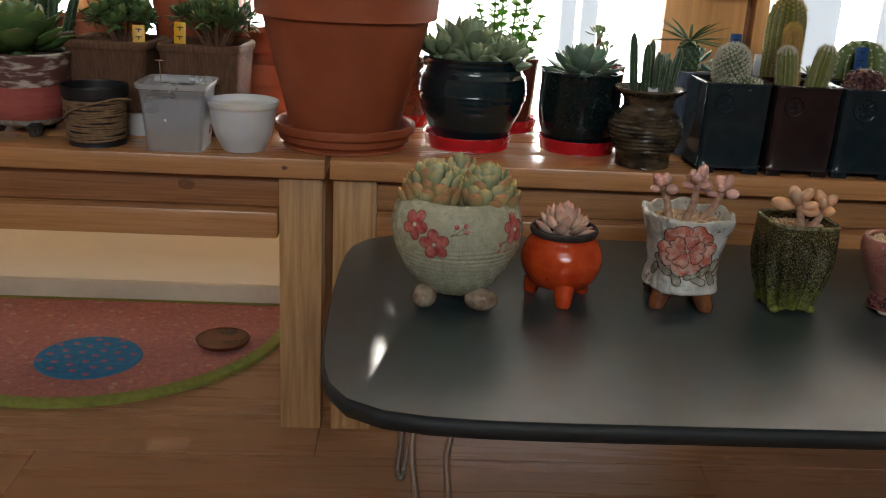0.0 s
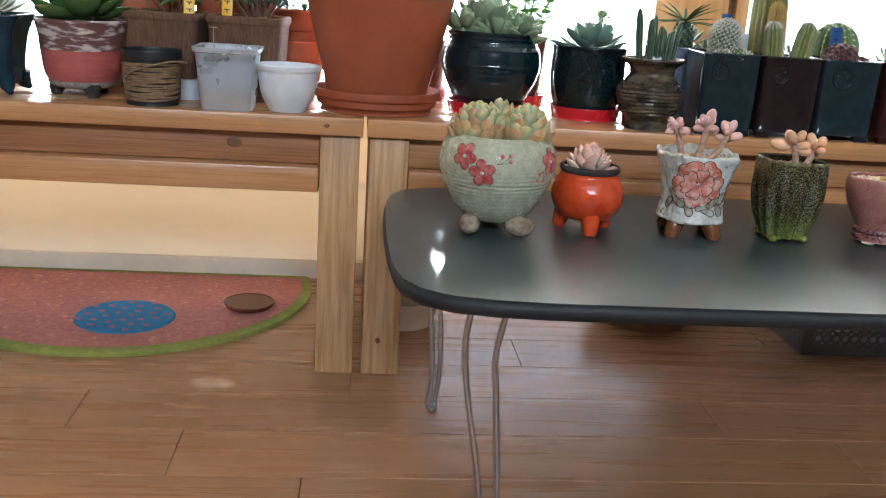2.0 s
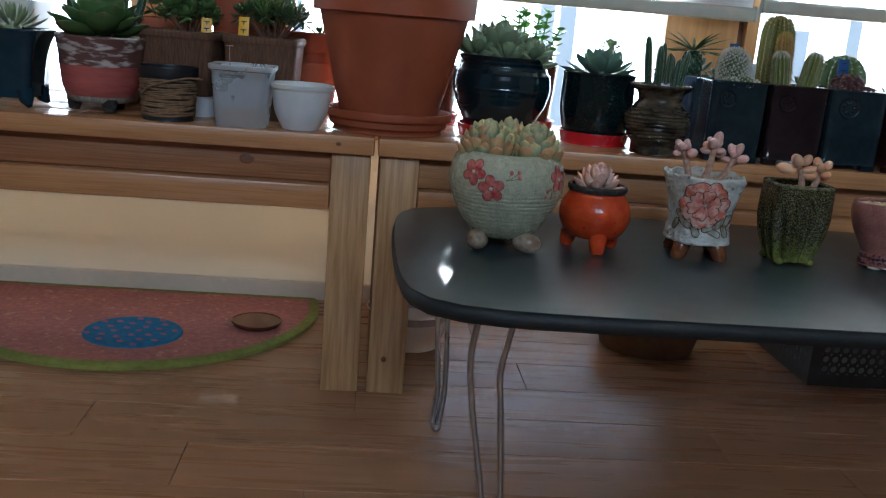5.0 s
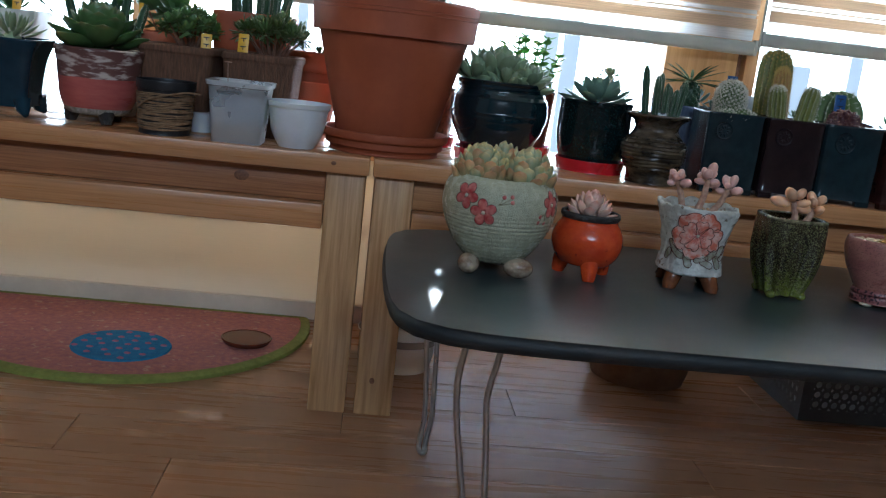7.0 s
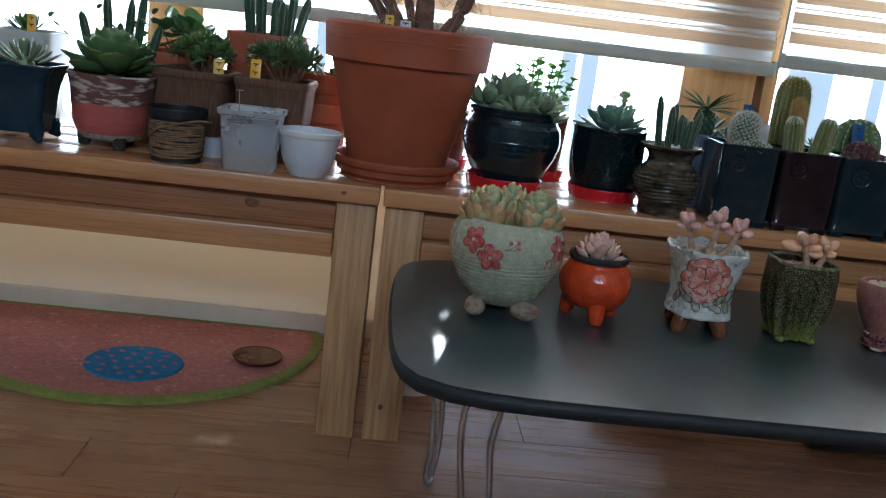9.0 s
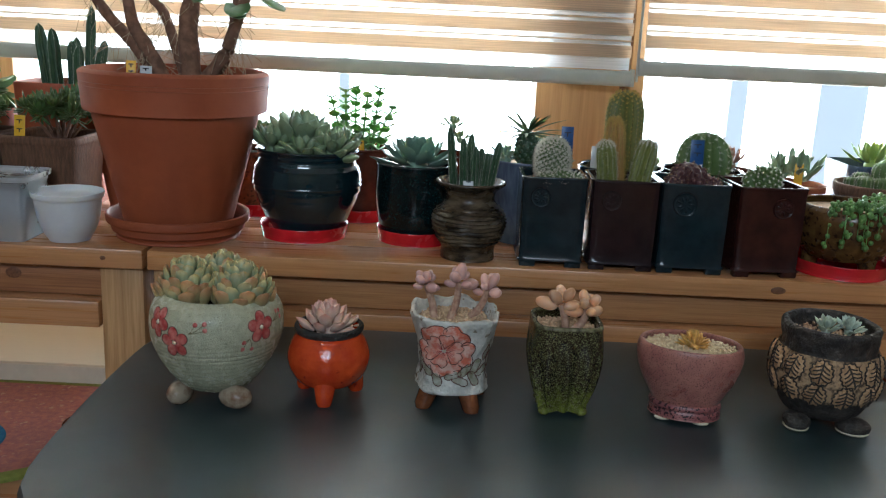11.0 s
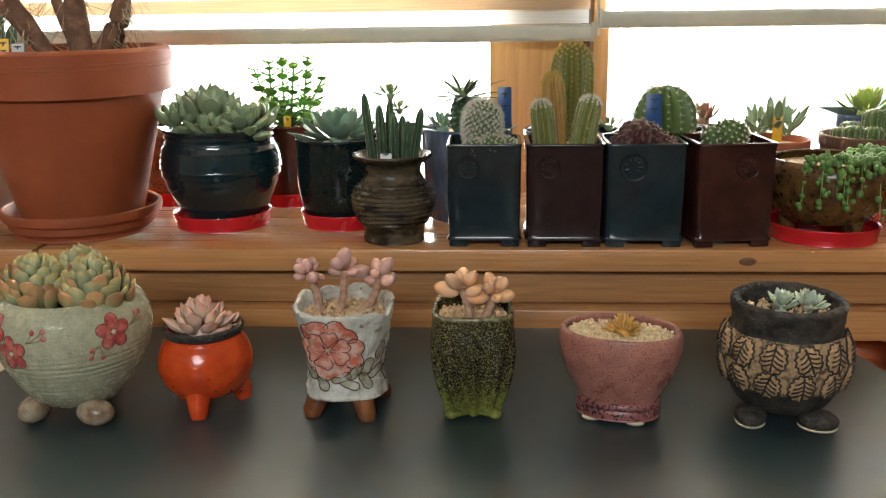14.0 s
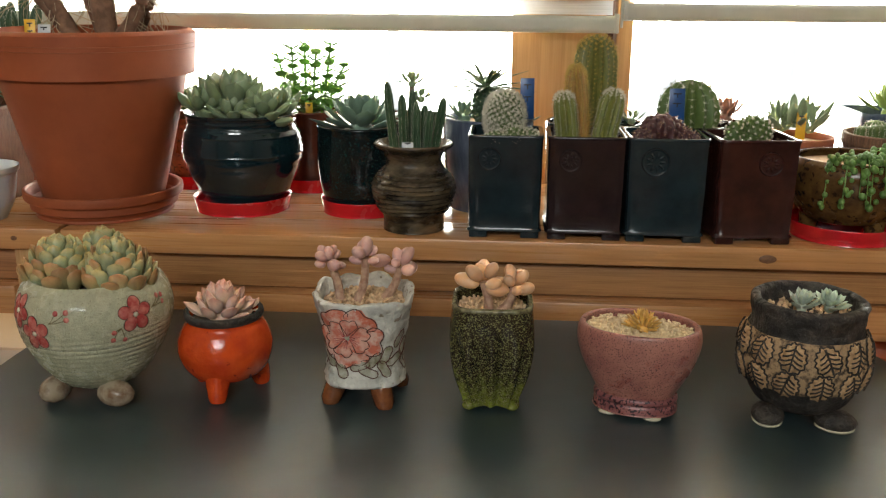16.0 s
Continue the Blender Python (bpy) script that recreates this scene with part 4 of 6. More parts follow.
g3 = lathe(pot_profile([(0.003, 0.0198), *P3], 0.005), 120, SH3, 8)
g3.v = [(x, y, z + (0.0075 * noise.noise((48 * x, 48 * y, 3.0)) if z > 0.09 else 0)) for x, y, z in g3.v]
part("pot", g3, WHITE_SLIP, three)
for a in (-150, -62, 28, 118):
    t = radians(a)
    c, s = math.cos(t), math.sin(t)
    part("foot", Geo().tube([(0.026 * c, 0.026 * s, 0.0245), (0.0315 * c, 0.0315 * s, 0.016), (0.0375 * c, 0.0375 * s, 0.004), (0.0375 * c, 0.0375 * s, 0.0004)], [0.0110, 0.0105, 0.0094, 0.0078], 10), BROWN_FOOT, three)
part("grit", gravel(0.0365, 0.098, 330, 0.0022, 4, SQ3), GRIT, three, kind="stuff")
part("soil", disc(0.038, 0.0965, shape=SQ3), GRIT, three)
FZ, FT = 0.0740, FRONT - 0.37


def fan_petal(reach, half, notch, ph):
    """A fan-shaped petal from the flower's centre, with a lobed outer edge; gives (dx, dz) round its own middle."""
    pts = []
    for k in range(15):
        q = -1 + k / 7
        d = reach * (1 - 0.22 * abs(q) ** 3 - notch * math.exp(-(q / 0.22) ** 2) + 0.03 * math.sin(5 * q + ph))
        pts.append((d * math.cos(half * q), d * math.sin(half * q)))
    return [(reach * 0.12, 0.0)] + pts


def flower_petal(name, reach, half, notch, a, ph, height, off, material, label, line):
    """One glazed petal laid on the white pot, with its scratched outline."""
    pts = [(x * math.cos(a) - y * math.sin(a), x * math.sin(a) + y * math.cos(a)) for x, y in fan_petal(reach, half, notch, ph)]
    mx, mz = 0.60 * reach * math.cos(a), 0.60 * reach * math.sin(a)
    rel = sorted((math.atan2(z - mz, x - mx), math.hypot(x - mx, z - mz)) for x, z in pts)
    ang, dist = [q[0] for q in rel], [q[1] for q in rel]
    out = lambda t: float(np.interp((t + math.pi) % (2 * math.pi) - math.pi, ang, dist, period=2 * math.pi))
    p = part(name, drape(P3, FT + mx / 0.040, FZ + mz, out, height, 36, shape=SH3, off=off), material, three, label)
    part("outline", on_pot(P3, FT, FZ, pts + pts[:1], line, SH3, off=off + 0.0003), LINE_BROWN, p)
    return p


for i in range(5):
    a = 0.95 + 2 * math.pi * i / 5 + 0.10 * math.sin(5 * i)
    flower_petal("petal", 0.0325, 0.66, 0.10, a, i, 0.0007, 0.0004, CORAL, "coral glazed petal", 0.00050)
for i in range(6):
    a = 0.30 + 2 * math.pi * i / 6 + 0.12 * math.sin(3 * i)
    p = flower_petal("inner_petal", 0.0205, 0.50, 0.12, a, i + 2, 0.0007, 0.0013, CORAL_PALE, "pale coral inner petal", 0.00042)
    for da in (-0.22, 0.0, 0.22):
        part("vein", on_pot(P3, FT, FZ, [(q * math.cos(a + da), q * math.sin(a + da)) for q in (0.002, 0.006, 0.011)], 0.00035, SH3, off=0.0021), PETAL_RED, p)
part("flower_centre", drape(P3, FT, FZ, lambda t: 0.0017, 0.0012, 12, shape=SH3, off=0.0020), CREAM_DOT, three, "small cream dot")
for dx, dz, tw in ((-0.022, -0.026, 2.6), (0.010, -0.030, 0.4), (0.024, -0.024, 0.9), (0.036, -0.020, 1.2), (0.046, -0.026, 0.5), (0.058, -0.016, 1.3), (0.050, -0.006, 1.0), (-0.008, -0.034, 1.9), (-0.030, -0.018, 2.2), (0.018, -0.036, 2.7), (0.034, -0.034, 2.0), (0.066, -0.026, 0.8), (0.062, -0.034, 2.2), (-0.040, -0.030, 0.9)):
    out = lambda t, tw=tw: 0.0092 * (0.42 + 0.58 * abs(math.cos(t - tw)) ** 3)
    p = part("painted_leaf", drape(P3, FT + dx / 0.040, FZ + dz, out, 0.0006, 24, shape=SH3), OLIVE_LEAF, three, "olive glazed leaf")
    part("outline", on_pot(P3, FT + dx / 0.040, FZ + dz, [(out(t) * math.cos(t), out(t) * math.sin(t)) for t in (2 * math.pi * j / 24 for j in range(25))], 0.00055, SH3), LINE_BROWN, p)


def bead_plant(parent, material, stems, size, seed, stalk):
    """Bare stems topped with plump egg-shaped leaves."""
    rng = random.Random(seed)
    for (bx, by, bz), (tx, ty, tz), n in stems:
        st = part("stem", Geo().tube(bend([(bx, by, bz), ((bx + tx) / 2 + 0.002, (by + ty) / 2, (bz + tz) / 2 - 0.002), (tx, ty, tz)]), [(0.0045 - 0.00008 * i) * (1 + 0.07 * math.sin(2.6 * i)) for i in range(13)], 8), stalk, parent)
        for i in range(n):
            a = i * 2.4 + rng.random()
            el = -0.05 + 1.45 * i / n
            d = Vector((math.cos(a) * math.cos(el), math.sin(a) * math.cos(el), math.sin(el)))
            s = size * rng.uniform(0.62, 1.2)
            q = Vector((tx, ty, tz - 0.004 * (i < n // 2))) + d * s * 1.75
            part("leaf", Geo().ball((0, 0, 0), s * 0.76, s * 0.76, s * rng.uniform(1.0, 1.35), 14, 10), material, st,
                 at=Matrix.Translation(q) @ d.to_track_quat("Z", "Y").to_matrix().to_4x4())


STALK = mat("stalk", (0.50, 0.33, 0.23), (0.34, 0.19, 0.13), 0.6, 160)
bead_plant(three, L_ROSE, (((-0.022, 0.0, 0.098), (-0.031, 0.004, 0.136), 9), ((-0.006, -0.006, 0.098), (0.002, -0.008, 0.142), 8), ((0.019, 0.004, 0.098), (0.033, -0.004, 0.131), 7)), 0.0074, 31, STALK)

# green fluted pot
four = thing("potted_succulent", "fluted olive-green pot with peach bead-leaved stems", "potted plant", 0.368, 0.946, TT, 2)
four.scale = (0.985, 0.985, 0.965)
SQ4 = squircle(4.5)
P4 = [(0.0245, 0.004), (0.0275, 0.012), (0.0345, 0.034), (0.0385, 0.058), (0.0385, 0.076), (0.0368, 0.096), (0.0362, 0.1025)]
FL4 = lambda t, z: SQ4(t, z) * (1 - 0.19 * max(0, min((0.090 - z) / 0.035, 1)) * (0.5 - 0.5 * math.cos(12 * t)))
part("pot", lathe(pot_profile([(0.003, 0.0035), *P4], 0.0045), 128, FL4), GREEN_GLAZE, four)
for i in range(4):
    t = radians(45 + 90 * i)
    part("foot", Geo().ball((0.028 * math.cos(t), 0.028 * math.sin(t), 0.0050), 0.0068, 0.0068, 0.0050, 12, 8), GREEN_GLAZE, four)
part("rim_glaze", lathe([(0.0364, 0.1008), (0.0368, 0.1024), (0.0360, 0.1042), (0.0346, 0.1049), (0.0326, 0.1044), (0.0318, 0.1025)], 96, SQ4, 3, False), OLIVE_RIM, four, "pale olive glaze broken along the rim")
part("soil", disc(0.031, 0.093, shape=SQ4), GRIT, four)
part("grit", gravel(0.030, 0.0945, 300, 0.0021, 6, SQ4), GRIT, four, kind="stuff")
bead_plant(four, L_PEACH, (((-0.003, -0.012, 0.094), (-0.009, -0.014, 0.124), 7), ((0.007, -0.010, 0.094), (0.019, -0.012, 0.119), 7)), 0.0094, 33, STALK)

# mauve oval pot
five = thing("potted_succulent", "oval speckled mauve pot with a tiny golden rosette in pale grit", "potted plant", 0.499, 0.940, TT, -13)
five.scale = (0.97, 0.97, 0.93)
OV = squircle(2.2, 1.0, 0.72)
P5 = [(0.0360, 0.004), (0.0375, 0.008), (0.0360, 0.014), (0.0378, 0.018), (0.0358, 0.022), (0.0405, 0.031), (0.0500, 0.050), (0.0555, 0.069), (0.0562, 0.080), (0.0543, 0.088)]
part("pot", lathe(pot_profile([(0.003, 0.004), *P5], 0.0055), 72, OV), MAUVE, five)
part("foot_ring", lathe([(0.0365, 0.0042), (0.0385, 0.006), (0.0385, 0.012), (0.0368, 0.0145), (0.0388, 0.017), (0.0378, 0.0205), (0.0360, 0.022)], 72, OV, 3, False), MAUVE_DARK, five, "darker speckled foot ring")
for i in range(4):
    t = radians(40 + 90 * i)
    q = 0.033 * OV(t, 0)
    part("foot", Geo().ball((q * math.cos(t), q * math.sin(t), 0.0032), 0.009, 0.006, 0.003, 12, 6), CREAM_DOT, five, "bare clay foot")
part("soil", disc(0.049, 0.0825, shape=OV), GRIT_PALE, five)
part("grit", gravel(0.048, 0.0830, 640, 0.0021, 9, OV), GRIT_PALE, five, kind="stuff")
rosette(five, L_GOLD, (0.003, -0.004, 0.086), 0.0195, 58, 0.34, 0.30, 0.42, 0.12, (10, 84), 41, 2.2, shrink=0.75, jitter=26, spread=0.42, spike=0.10)

# dark pot with leaf relief
six = thing("potted_succulent", "rough dark clay pot with tan leaf relief and pebble feet", "potted plant", 0.645, 0.947, TT, 0)
six.scale = (0.945, 0.945, 0.975)
P6 = [(0.029, 0.011), (0.042, 0.018), (0.0505, 0.034), (0.0560, 0.052), (0.0560, 0.066), (0.0535, 0.079), (0.0495, 0.086), (0.0492, 0.093), (0.0512, 0.104), (0.0520, 0.110)]
SH6 = lambda t, z: 1 + (0.055 * noise.noise((3 * math.cos(t), 3 * math.sin(t), z * 60)) + 0.02 * noise.noise((9 * math.cos(t), 9 * math.sin(t), z * 150)) if z > 0.085 else 0.006 * noise.noise((3 * math.cos(t), 3 * math.sin(t), z * 60)))
part("pot", lathe(pot_profile([(0.003, 0.0105), *P6], 0.0085), 72, SH6), DARK_CLAY, six)
part("relief_band", lathe([(0.0523, 0.0375), (0.0556, 0.046), (0.0571, 0.056), (0.0565, 0.066), (0.0540, 0.0785), (0.0516, 0.0860)], 96, lambda t, z: SH6(t, z) * (1.004 + 0.006 * noise.noise((9 * math.cos(t), 9 * math.sin(t), z * 160))), 3, False), RELIEF_GROUND, six, "dark band rubbed with tan slip")
for row, zc in enumerate((0.0480, 0.0735)):
    for i in range(12):
        th = 2 * math.pi * (i + 0.12 * row) / 12
        tilt = -math.pi / 2 + 0.35 * math.sin(i * 2.1 + 1.7 * row)
        out = lambda t, tilt=tilt: 0.0150 * (0.80 + 0.12 * math.cos(t - tilt) + 0.06 * math.cos(2 * (t - tilt)) + 0.065 * math.cos(13 * (t - tilt)))
        p = part("leaf_relief", drape(P6, th, zc, out, 0.0042, 52, shape=SH6, off=0.0010, rings=(0.1, 0.5, 0.85, 1.0)), TAN_LEAF, six, "raised tan leaf")
        part("leaf_edge", on_pot(P6, th, zc, [(out(t) * math.cos(t), out(t) * math.sin(t)) for t in (2 * math.pi * j / 52 for j in range(53))], 0.0010, SH6, off=0.0014, n=4), DARK_CLAY, p)
        veins = Geo()
        ct, sn = math.cos(tilt), math.sin(tilt)
        rib = [(k, 0.0) for k in (-0.0105, -0.004, 0.003, 0.0120)]
        side = [[(k, 0.0), (k + 0.0028, sg * 0.0042), (k + 0.0038, sg * 0.0090 * (1 - abs(k) * 30))] for k in (-0.0078, -0.0036, 0.0006, 0.0046) for sg in (-1, 1)]
        for w, path in ((0.00105, rib), *((0.00080, q) for q in side)):
            q = on_pot(P6, th, zc, [(u * ct - v * sn, u * sn + v * ct) for u, v in path], w, SH6, off=0.0050, n=4)
            veins.add(q.v, q.f)
        part("vein", veins, DARK_CLAY, p)
stone_feet(six, DARK_CLAY, 0.044, (-58, -142, 85), (0.019, 0.0150, 0.0095), CREAM_DOT)
part("soil", disc(0.043, 0.097), SOIL, six)
part("grit", gravel(0.041, 0.098, 170, 0.0026, 12), GRIT, six, kind="stuff")
rosette(six, L_MINT, (-0.008, -0.006, 0.105), 0.0195, 20, 0.66, 0.22, 0.68, 0.2, (12, 80), 51, 1.5, (6, -6), shrink=0.6, spike=0.1)
rosette(six, L_MINT, (0.016, -0.008, 0.106), 0.0190, 20, 0.66, 0.22, 0.68, 0.2, (12, 80), 52, 1.5, (8, 6), shrink=0.6, spike=0.1)


# ---------------------------------------------------------------- pots on the benches
BT = 0.397


def saucer(x, y, r, material=RED_PLASTIC, h=0.019, label="shallow red plastic saucer under a pot", z=BT):
    s = thing("plant_saucer", label, "saucer", x, y, z, group="red saucers" if material is RED_PLASTIC else "")
    part("saucer", lathe([(0.003, 0.0004), (r * 0.86, 0.0004), (r * 0.93, 0.003), (r * 0.985, h * 0.8), (r, h), (r * 0.975, h), (r * 0.93, h * 0.75), (r * 0.88, 0.004), (0.003, 0.0035)] if h < 0.03 else
         [(0.003, 0.0004), (r * 0.80, 0.0004), (r * 0.85, 0.004), (r * 0.935, h * 0.62), (r * 0.985, h * 0.66), (r, h * 0.76), (r, h), (r * 0.955, h), (r * 0.93, h * 0.72), (r * 0.84, 0.006), (0.003, 0.005)], 56, k=3), material, s)
    return s


def turned(name, label, x, y, z, outer, material, wall=0.004, fill=None, n=56, shape=None, rz=0, fill_mat=SOIL, k=5, wob=0.0):
    """A pot with soil, at its place."""
    t = thing(name, label, "potted plant", x, y, z, rz)
    part("pot", lathe(pot_profile([(0.003, outer[0][1]), *outer], wall), n, shape, k, wob=wob), material, t)
    if fill:
        part("soil", disc(fill[0], fill[1], shape=shape), fill_mat, t)
    return t


def tag(material, x, y, z, w, h, rz, lean, label, lines=2, name="plant_label", below=0.010):
    """A plastic plant marker with a few strokes of illegible writing."""
    t = thing(name, label, "plant label", x, y, z)
    t.matrix_basis = pose(x, y, z, lean, 0, rz)
    part("marker", Geo().box(-w / 2, w / 2, -0.0006, 0.0006, -below, h), material, t, bevel=0.0004)
    for i in range(lines):
        zc = h * (0.78 - 0.36 * i)
        part("writing", Geo().box(-w * 0.26, w * 0.26, -0.0012, -0.0007, zc, zc + 0.0014).box(-0.0006, 0.0008, -0.0012, -0.0007, zc - h * 0.12, zc + 0.0), INK, t)
    return t


# big terracotta pot with a thick-stemmed jade plant
saucer(-0.136, 1.284, 0.097, TERRA, 0.033, "terracotta saucer below the large pot")
big = turned("potted_jade_plant", "large terracotta pot with a thick-stemmed jade plant", -0.136, 1.286, BT + 0.004, [(0.066, 0.001), (0.070, 0.004), (0.092, 0.09), (0.1112, 0.168), (0.1122, 0.1695), (0.1204, 0.1705), (0.1213, 0.174), (0.1248, 0.215), (0.1243, 0.219)], TERRA, 0.010, (0.113, 0.206), 72, k=3)
for zz, rr in ((0.2075, 0.1248), (0.202, 0.1244)):
    part("groove", lathe([(rr - 0.001, zz - 0.0006), (rr + 0.0003, zz), (rr - 0.001, zz + 0.0006)], 72, k=1, cap=False), TERRA_OLD, big)
rngj = random.Random(77)
tops = []
for bx, by, pts, r in ((0.022, 0.0, [(0.018, 0.0, 0.27), (0.026, 0.005, 0.34), (0.020, 0.01, 0.46)], 0.0160),
                       (-0.004, -0.02, [(-0.030, -0.02, 0.240), (-0.052, -0.02, 0.285), (-0.060, -0.015, 0.40)], 0.0115),
                       (-0.015, 0.01, [(-0.055, 0.0, 0.245), (-0.105, 0.0, 0.305), (-0.15, 0.01, 0.40)], 0.0100),
                       (0.030, -0.015, [(0.062, -0.02, 0.225), (0.086, -0.02, 0.275), (0.115, -0.015, 0.36)], 0.0110),
                       (0.035, 0.02, [(0.066, 0.02, 0.24), (0.078, 0.02, 0.30), (0.10, 0.02, 0.42)], 0.0095),
                       (0.010, 0.02, [(-0.015, 0.015, 0.28), (-0.035, 0.01, 0.31), (-0.07, 0.0, 0.37)], 0.0080)):
    pts = [(px, py, pz + 0.008) for px, py, pz in pts]
    r *= 0.84
    line = bend([(bx, by, 0.198), *pts], 6)
    st = part("stem", Geo().tube(line, [r * (1.12 - 0.5 * i / len(line)) * (1 + 0.06 * math.sin(i * 1.9)) for i in range(len(line))], 12), BARK, big)
    tops.append((st, Vector(pts[-1])))
    roots = Geo()
    for _ in range(48):
        p = line[rngj.randrange(2, len(line) - 4)]
        q = p + Vector((rngj.gauss(0, 0.020), rngj.gauss(0, 0.014), -rngj.uniform(0.010, 0.055)))
        roots.tube([p, (p + q) / 2 + Vector((rngj.gauss(0, 0.006), rngj.gauss(0, 0.006), 0)), q], 0.00045, 4)
    part("aerial_root", roots, ROOT, st, "pale dry aerial roots", kind="stuff")
jl = leaf(1, 0.62, 0.16, 0.62, 0.18, base=0.3).mesh("leaf", L_GREEN)
for st, tp in tops:
    for i in range(14):
        a, el = i * 2.4, rngj.uniform(-30, 60)
        s = rngj.uniform(0.038, 0.055)
        part("leaf", jl, None, st, at=Matrix.Translation(tp + Vector((0, 0, rngj.uniform(-0.03, 0.04)))) @ pose(0, 0, 0, 0, 0, math.degrees(a)) @ pose(0, 0, 0, 0, -el, 0) @ Matrix.Diagonal((s, s, s, 1)))
for dx, dz, az in ((0.078, 0.300, -60), (0.100, 0.302, -100), (0.118, 0.312, -30), (0.062, 0.318, -120), (0.105, 0.330, -75)):
    part("leaf", jl, None, tops[3][0], at=Matrix.Translation((dx, -0.02, dz + 0.012)) @ pose(0, 0, 0, 0, 0, az) @ pose(0, 0, 0, 0, 35, 0) @ Matrix.Diagonal((0.045, 0.045, 0.045, 1)))
tag(YELLOW_TAG, -0.166, 1.196, 0.614, 0.012, 0.024, 8, -10, "yellow plastic plant label in the large pot")
tag(WHITE_TAG, -0.144, 1.184, 0.614, 0.015, 0.019, -4, -12, "white plastic plant label in the large pot")

# navy jar with a clump of grey-green rosettes
saucer(0.036, 1.312, 0.0630)
jar = turned("potted_succulent", "glossy navy jar with clustered grey-green rosettes", 0.039, 1.314, BT + 0.004, [(0.042, 0.001), (0.046, 0.005), (0.062, 0.030), (0.0740, 0.060), (0.0765, 0.076), (0.0735, 0.096), (0.0685, 0.104), (0.0690, 0.113), (0.0715, 0.1200)], NAVY, 0.005, (0.063, 0.106), 72, lambda t, z: 1 + 0.009 * math.sin(z * 800))
for cx, cy, cz, rr, n, lift, sd, ln, sh in ((-0.010, 0.000, 0.122, 0.066, 34, (22, 84), 61, (2, -14), 0.62), (0.036, -0.022, 0.116, 0.052, 28, (4, 78), 62, (10, 14), 0.5), (-0.046, -0.012, 0.120, 0.048, 26, (4, 80), 63, (6, -14), 0.5),
                                            (0.046, 0.020, 0.118, 0.046, 22, (6, 80), 64, (-6, 14), 0.5), (0.000, -0.040, 0.114, 0.042, 22, (2, 76), 65, (16, 0), 0.5)):
    rosette(jar, L_SAGE, (cx, cy, cz), rr * 0.92, int(n * 0.85), 0.60, 0.36, 0.62, 0.22, lift, sd, 1.5, ln, shrink=sh, sharp=0.40, base=0.42, spike=0.03, spread=0.24)

# red-brown pot with upright chain-leaved stems
saucer(0.098, 1.452, 0.056)
chain = turned("potted_succulent", "red-brown glazed pot with upright chain-leaved stems", 0.098, 1.452, BT + 0.004, [(0.040, 0.001), (0.044, 0.006), (0.050, 0.06), (0.053, 0.100), (0.055, 0.107)], REDBROWN, 0.005, (0.049, 0.098))
cl = leaf(1, 0.95, 0.16, 0.45, 0.1, base=0.7, k=5).mesh("leaf", L_FRESH)
rngc = random.Random(5)
for i, (bx, by, tx, h) in enumerate(((-0.030, 0, -0.046, 0.185), (-0.020, -0.01, -0.022, 0.195), (-0.008, 0.01, -0.008, 0.200), (0.006, -0.008, 0.012, 0.188), (0.020, 0.006, 0.030, 0.200), (0.030, -0.006, 0.052, 0.172), (-0.014, 0.02, -0.030, 0.150), (0.012, 0.02, 0.020, 0.150), (0.0, -0.02, -0.004, 0.135))):
    st = part("stem", Geo().tube(bend([(bx, by, 0.095), (bx * 0.9 + tx * 0.1, by, 0.13), (tx, by, h)]), 0.0018, 6), L_FRESH, chain)
    n = int((h - 0.10) / 0.0085)
    for j in range(n):
        s = (j + 0.5) / n
        p = Vector((bx + (tx - bx) * s, by, 0.10 + (h - 0.10) * s))
        for a in (0, 180):
            z = 0.0200 * rngc.uniform(0.85, 1.1) * (1 - 0.25 * s)
            part("leaf", cl, None, st, at=Matrix.Translation(p) @ pose(0, 0, 0, 0, 0, a + 90 * (j % 2) + rngc.uniform(-14, 14)) @ pose(0, 0, 0, 0, -rngc.uniform(14, 34), 0) @ Matrix.Diagonal((z, z, z, 1)))
tag(YELLOW_TAG, 0.104, 1.415, 0.506, 0.010, 0.016, 20, -8, "yellow plastic plant label between green stems", lines=1, below=0.004)

# small reddish pot behind the large one
saucer(-0.070, 1.462, 0.058)
little = turned("potted_succulent", "small speckled reddish pot with low green rosettes", -0.070, 1.462, BT + 0.004, [(0.040, 0.001), (0.045, 0.005), (0.052, 0.05), (0.054, 0.092)], AMBER_RED, 0.005, (0.048, 0.085))
for dx, dy, dz, rr, sd in ((0.026, -0.010, 0.114, 0.036, 71), (-0.018, -0.006, 0.112, 0.034, 72), (0.036, 0.020, 0.118, 0.030, 73), (0.004, 0.018, 0.118, 0.032, 74)):
    rosette(little, L_GREEN, (dx, dy, dz), rr, 22, 0.50, 0.24, 0.62, 0.3, (4, 80), sd, 1.3, sharp=0.45)

# deep teal pot with a blue-green echeveria
saucer(0.194, 1.314, 0.0555)
teal = turned("potted_succulent", "deep teal speckled pot with a broad blue-green rosette", 0.193, 1.315, BT + 0.004, [(0.040, 0.001), (0.046, 0.006), (0.055, 0.035), (0.0575, 0.065), (0.0565, 0.098), (0.0575, 0.1065)], DEEP_TEAL, 0.005, (0.051, 0.099))
rosette(teal, L_BLUE, (0.0, -0.006, 0.103), 0.064, 36, 0.58, 0.13, 0.62, 0.20, (2, 84), 81, 1.3, (6, 0), spike=0.06)
grey = turned("potted_succulent", "small dark pot with a grey rosette on a stem", 0.240, 1.455, BT, [(0.036, 0.001), (0.040, 0.006), (0.045, 0.09), (0.046, 0.105)], REDBROWN, 0.004, (0.041, 0.096))
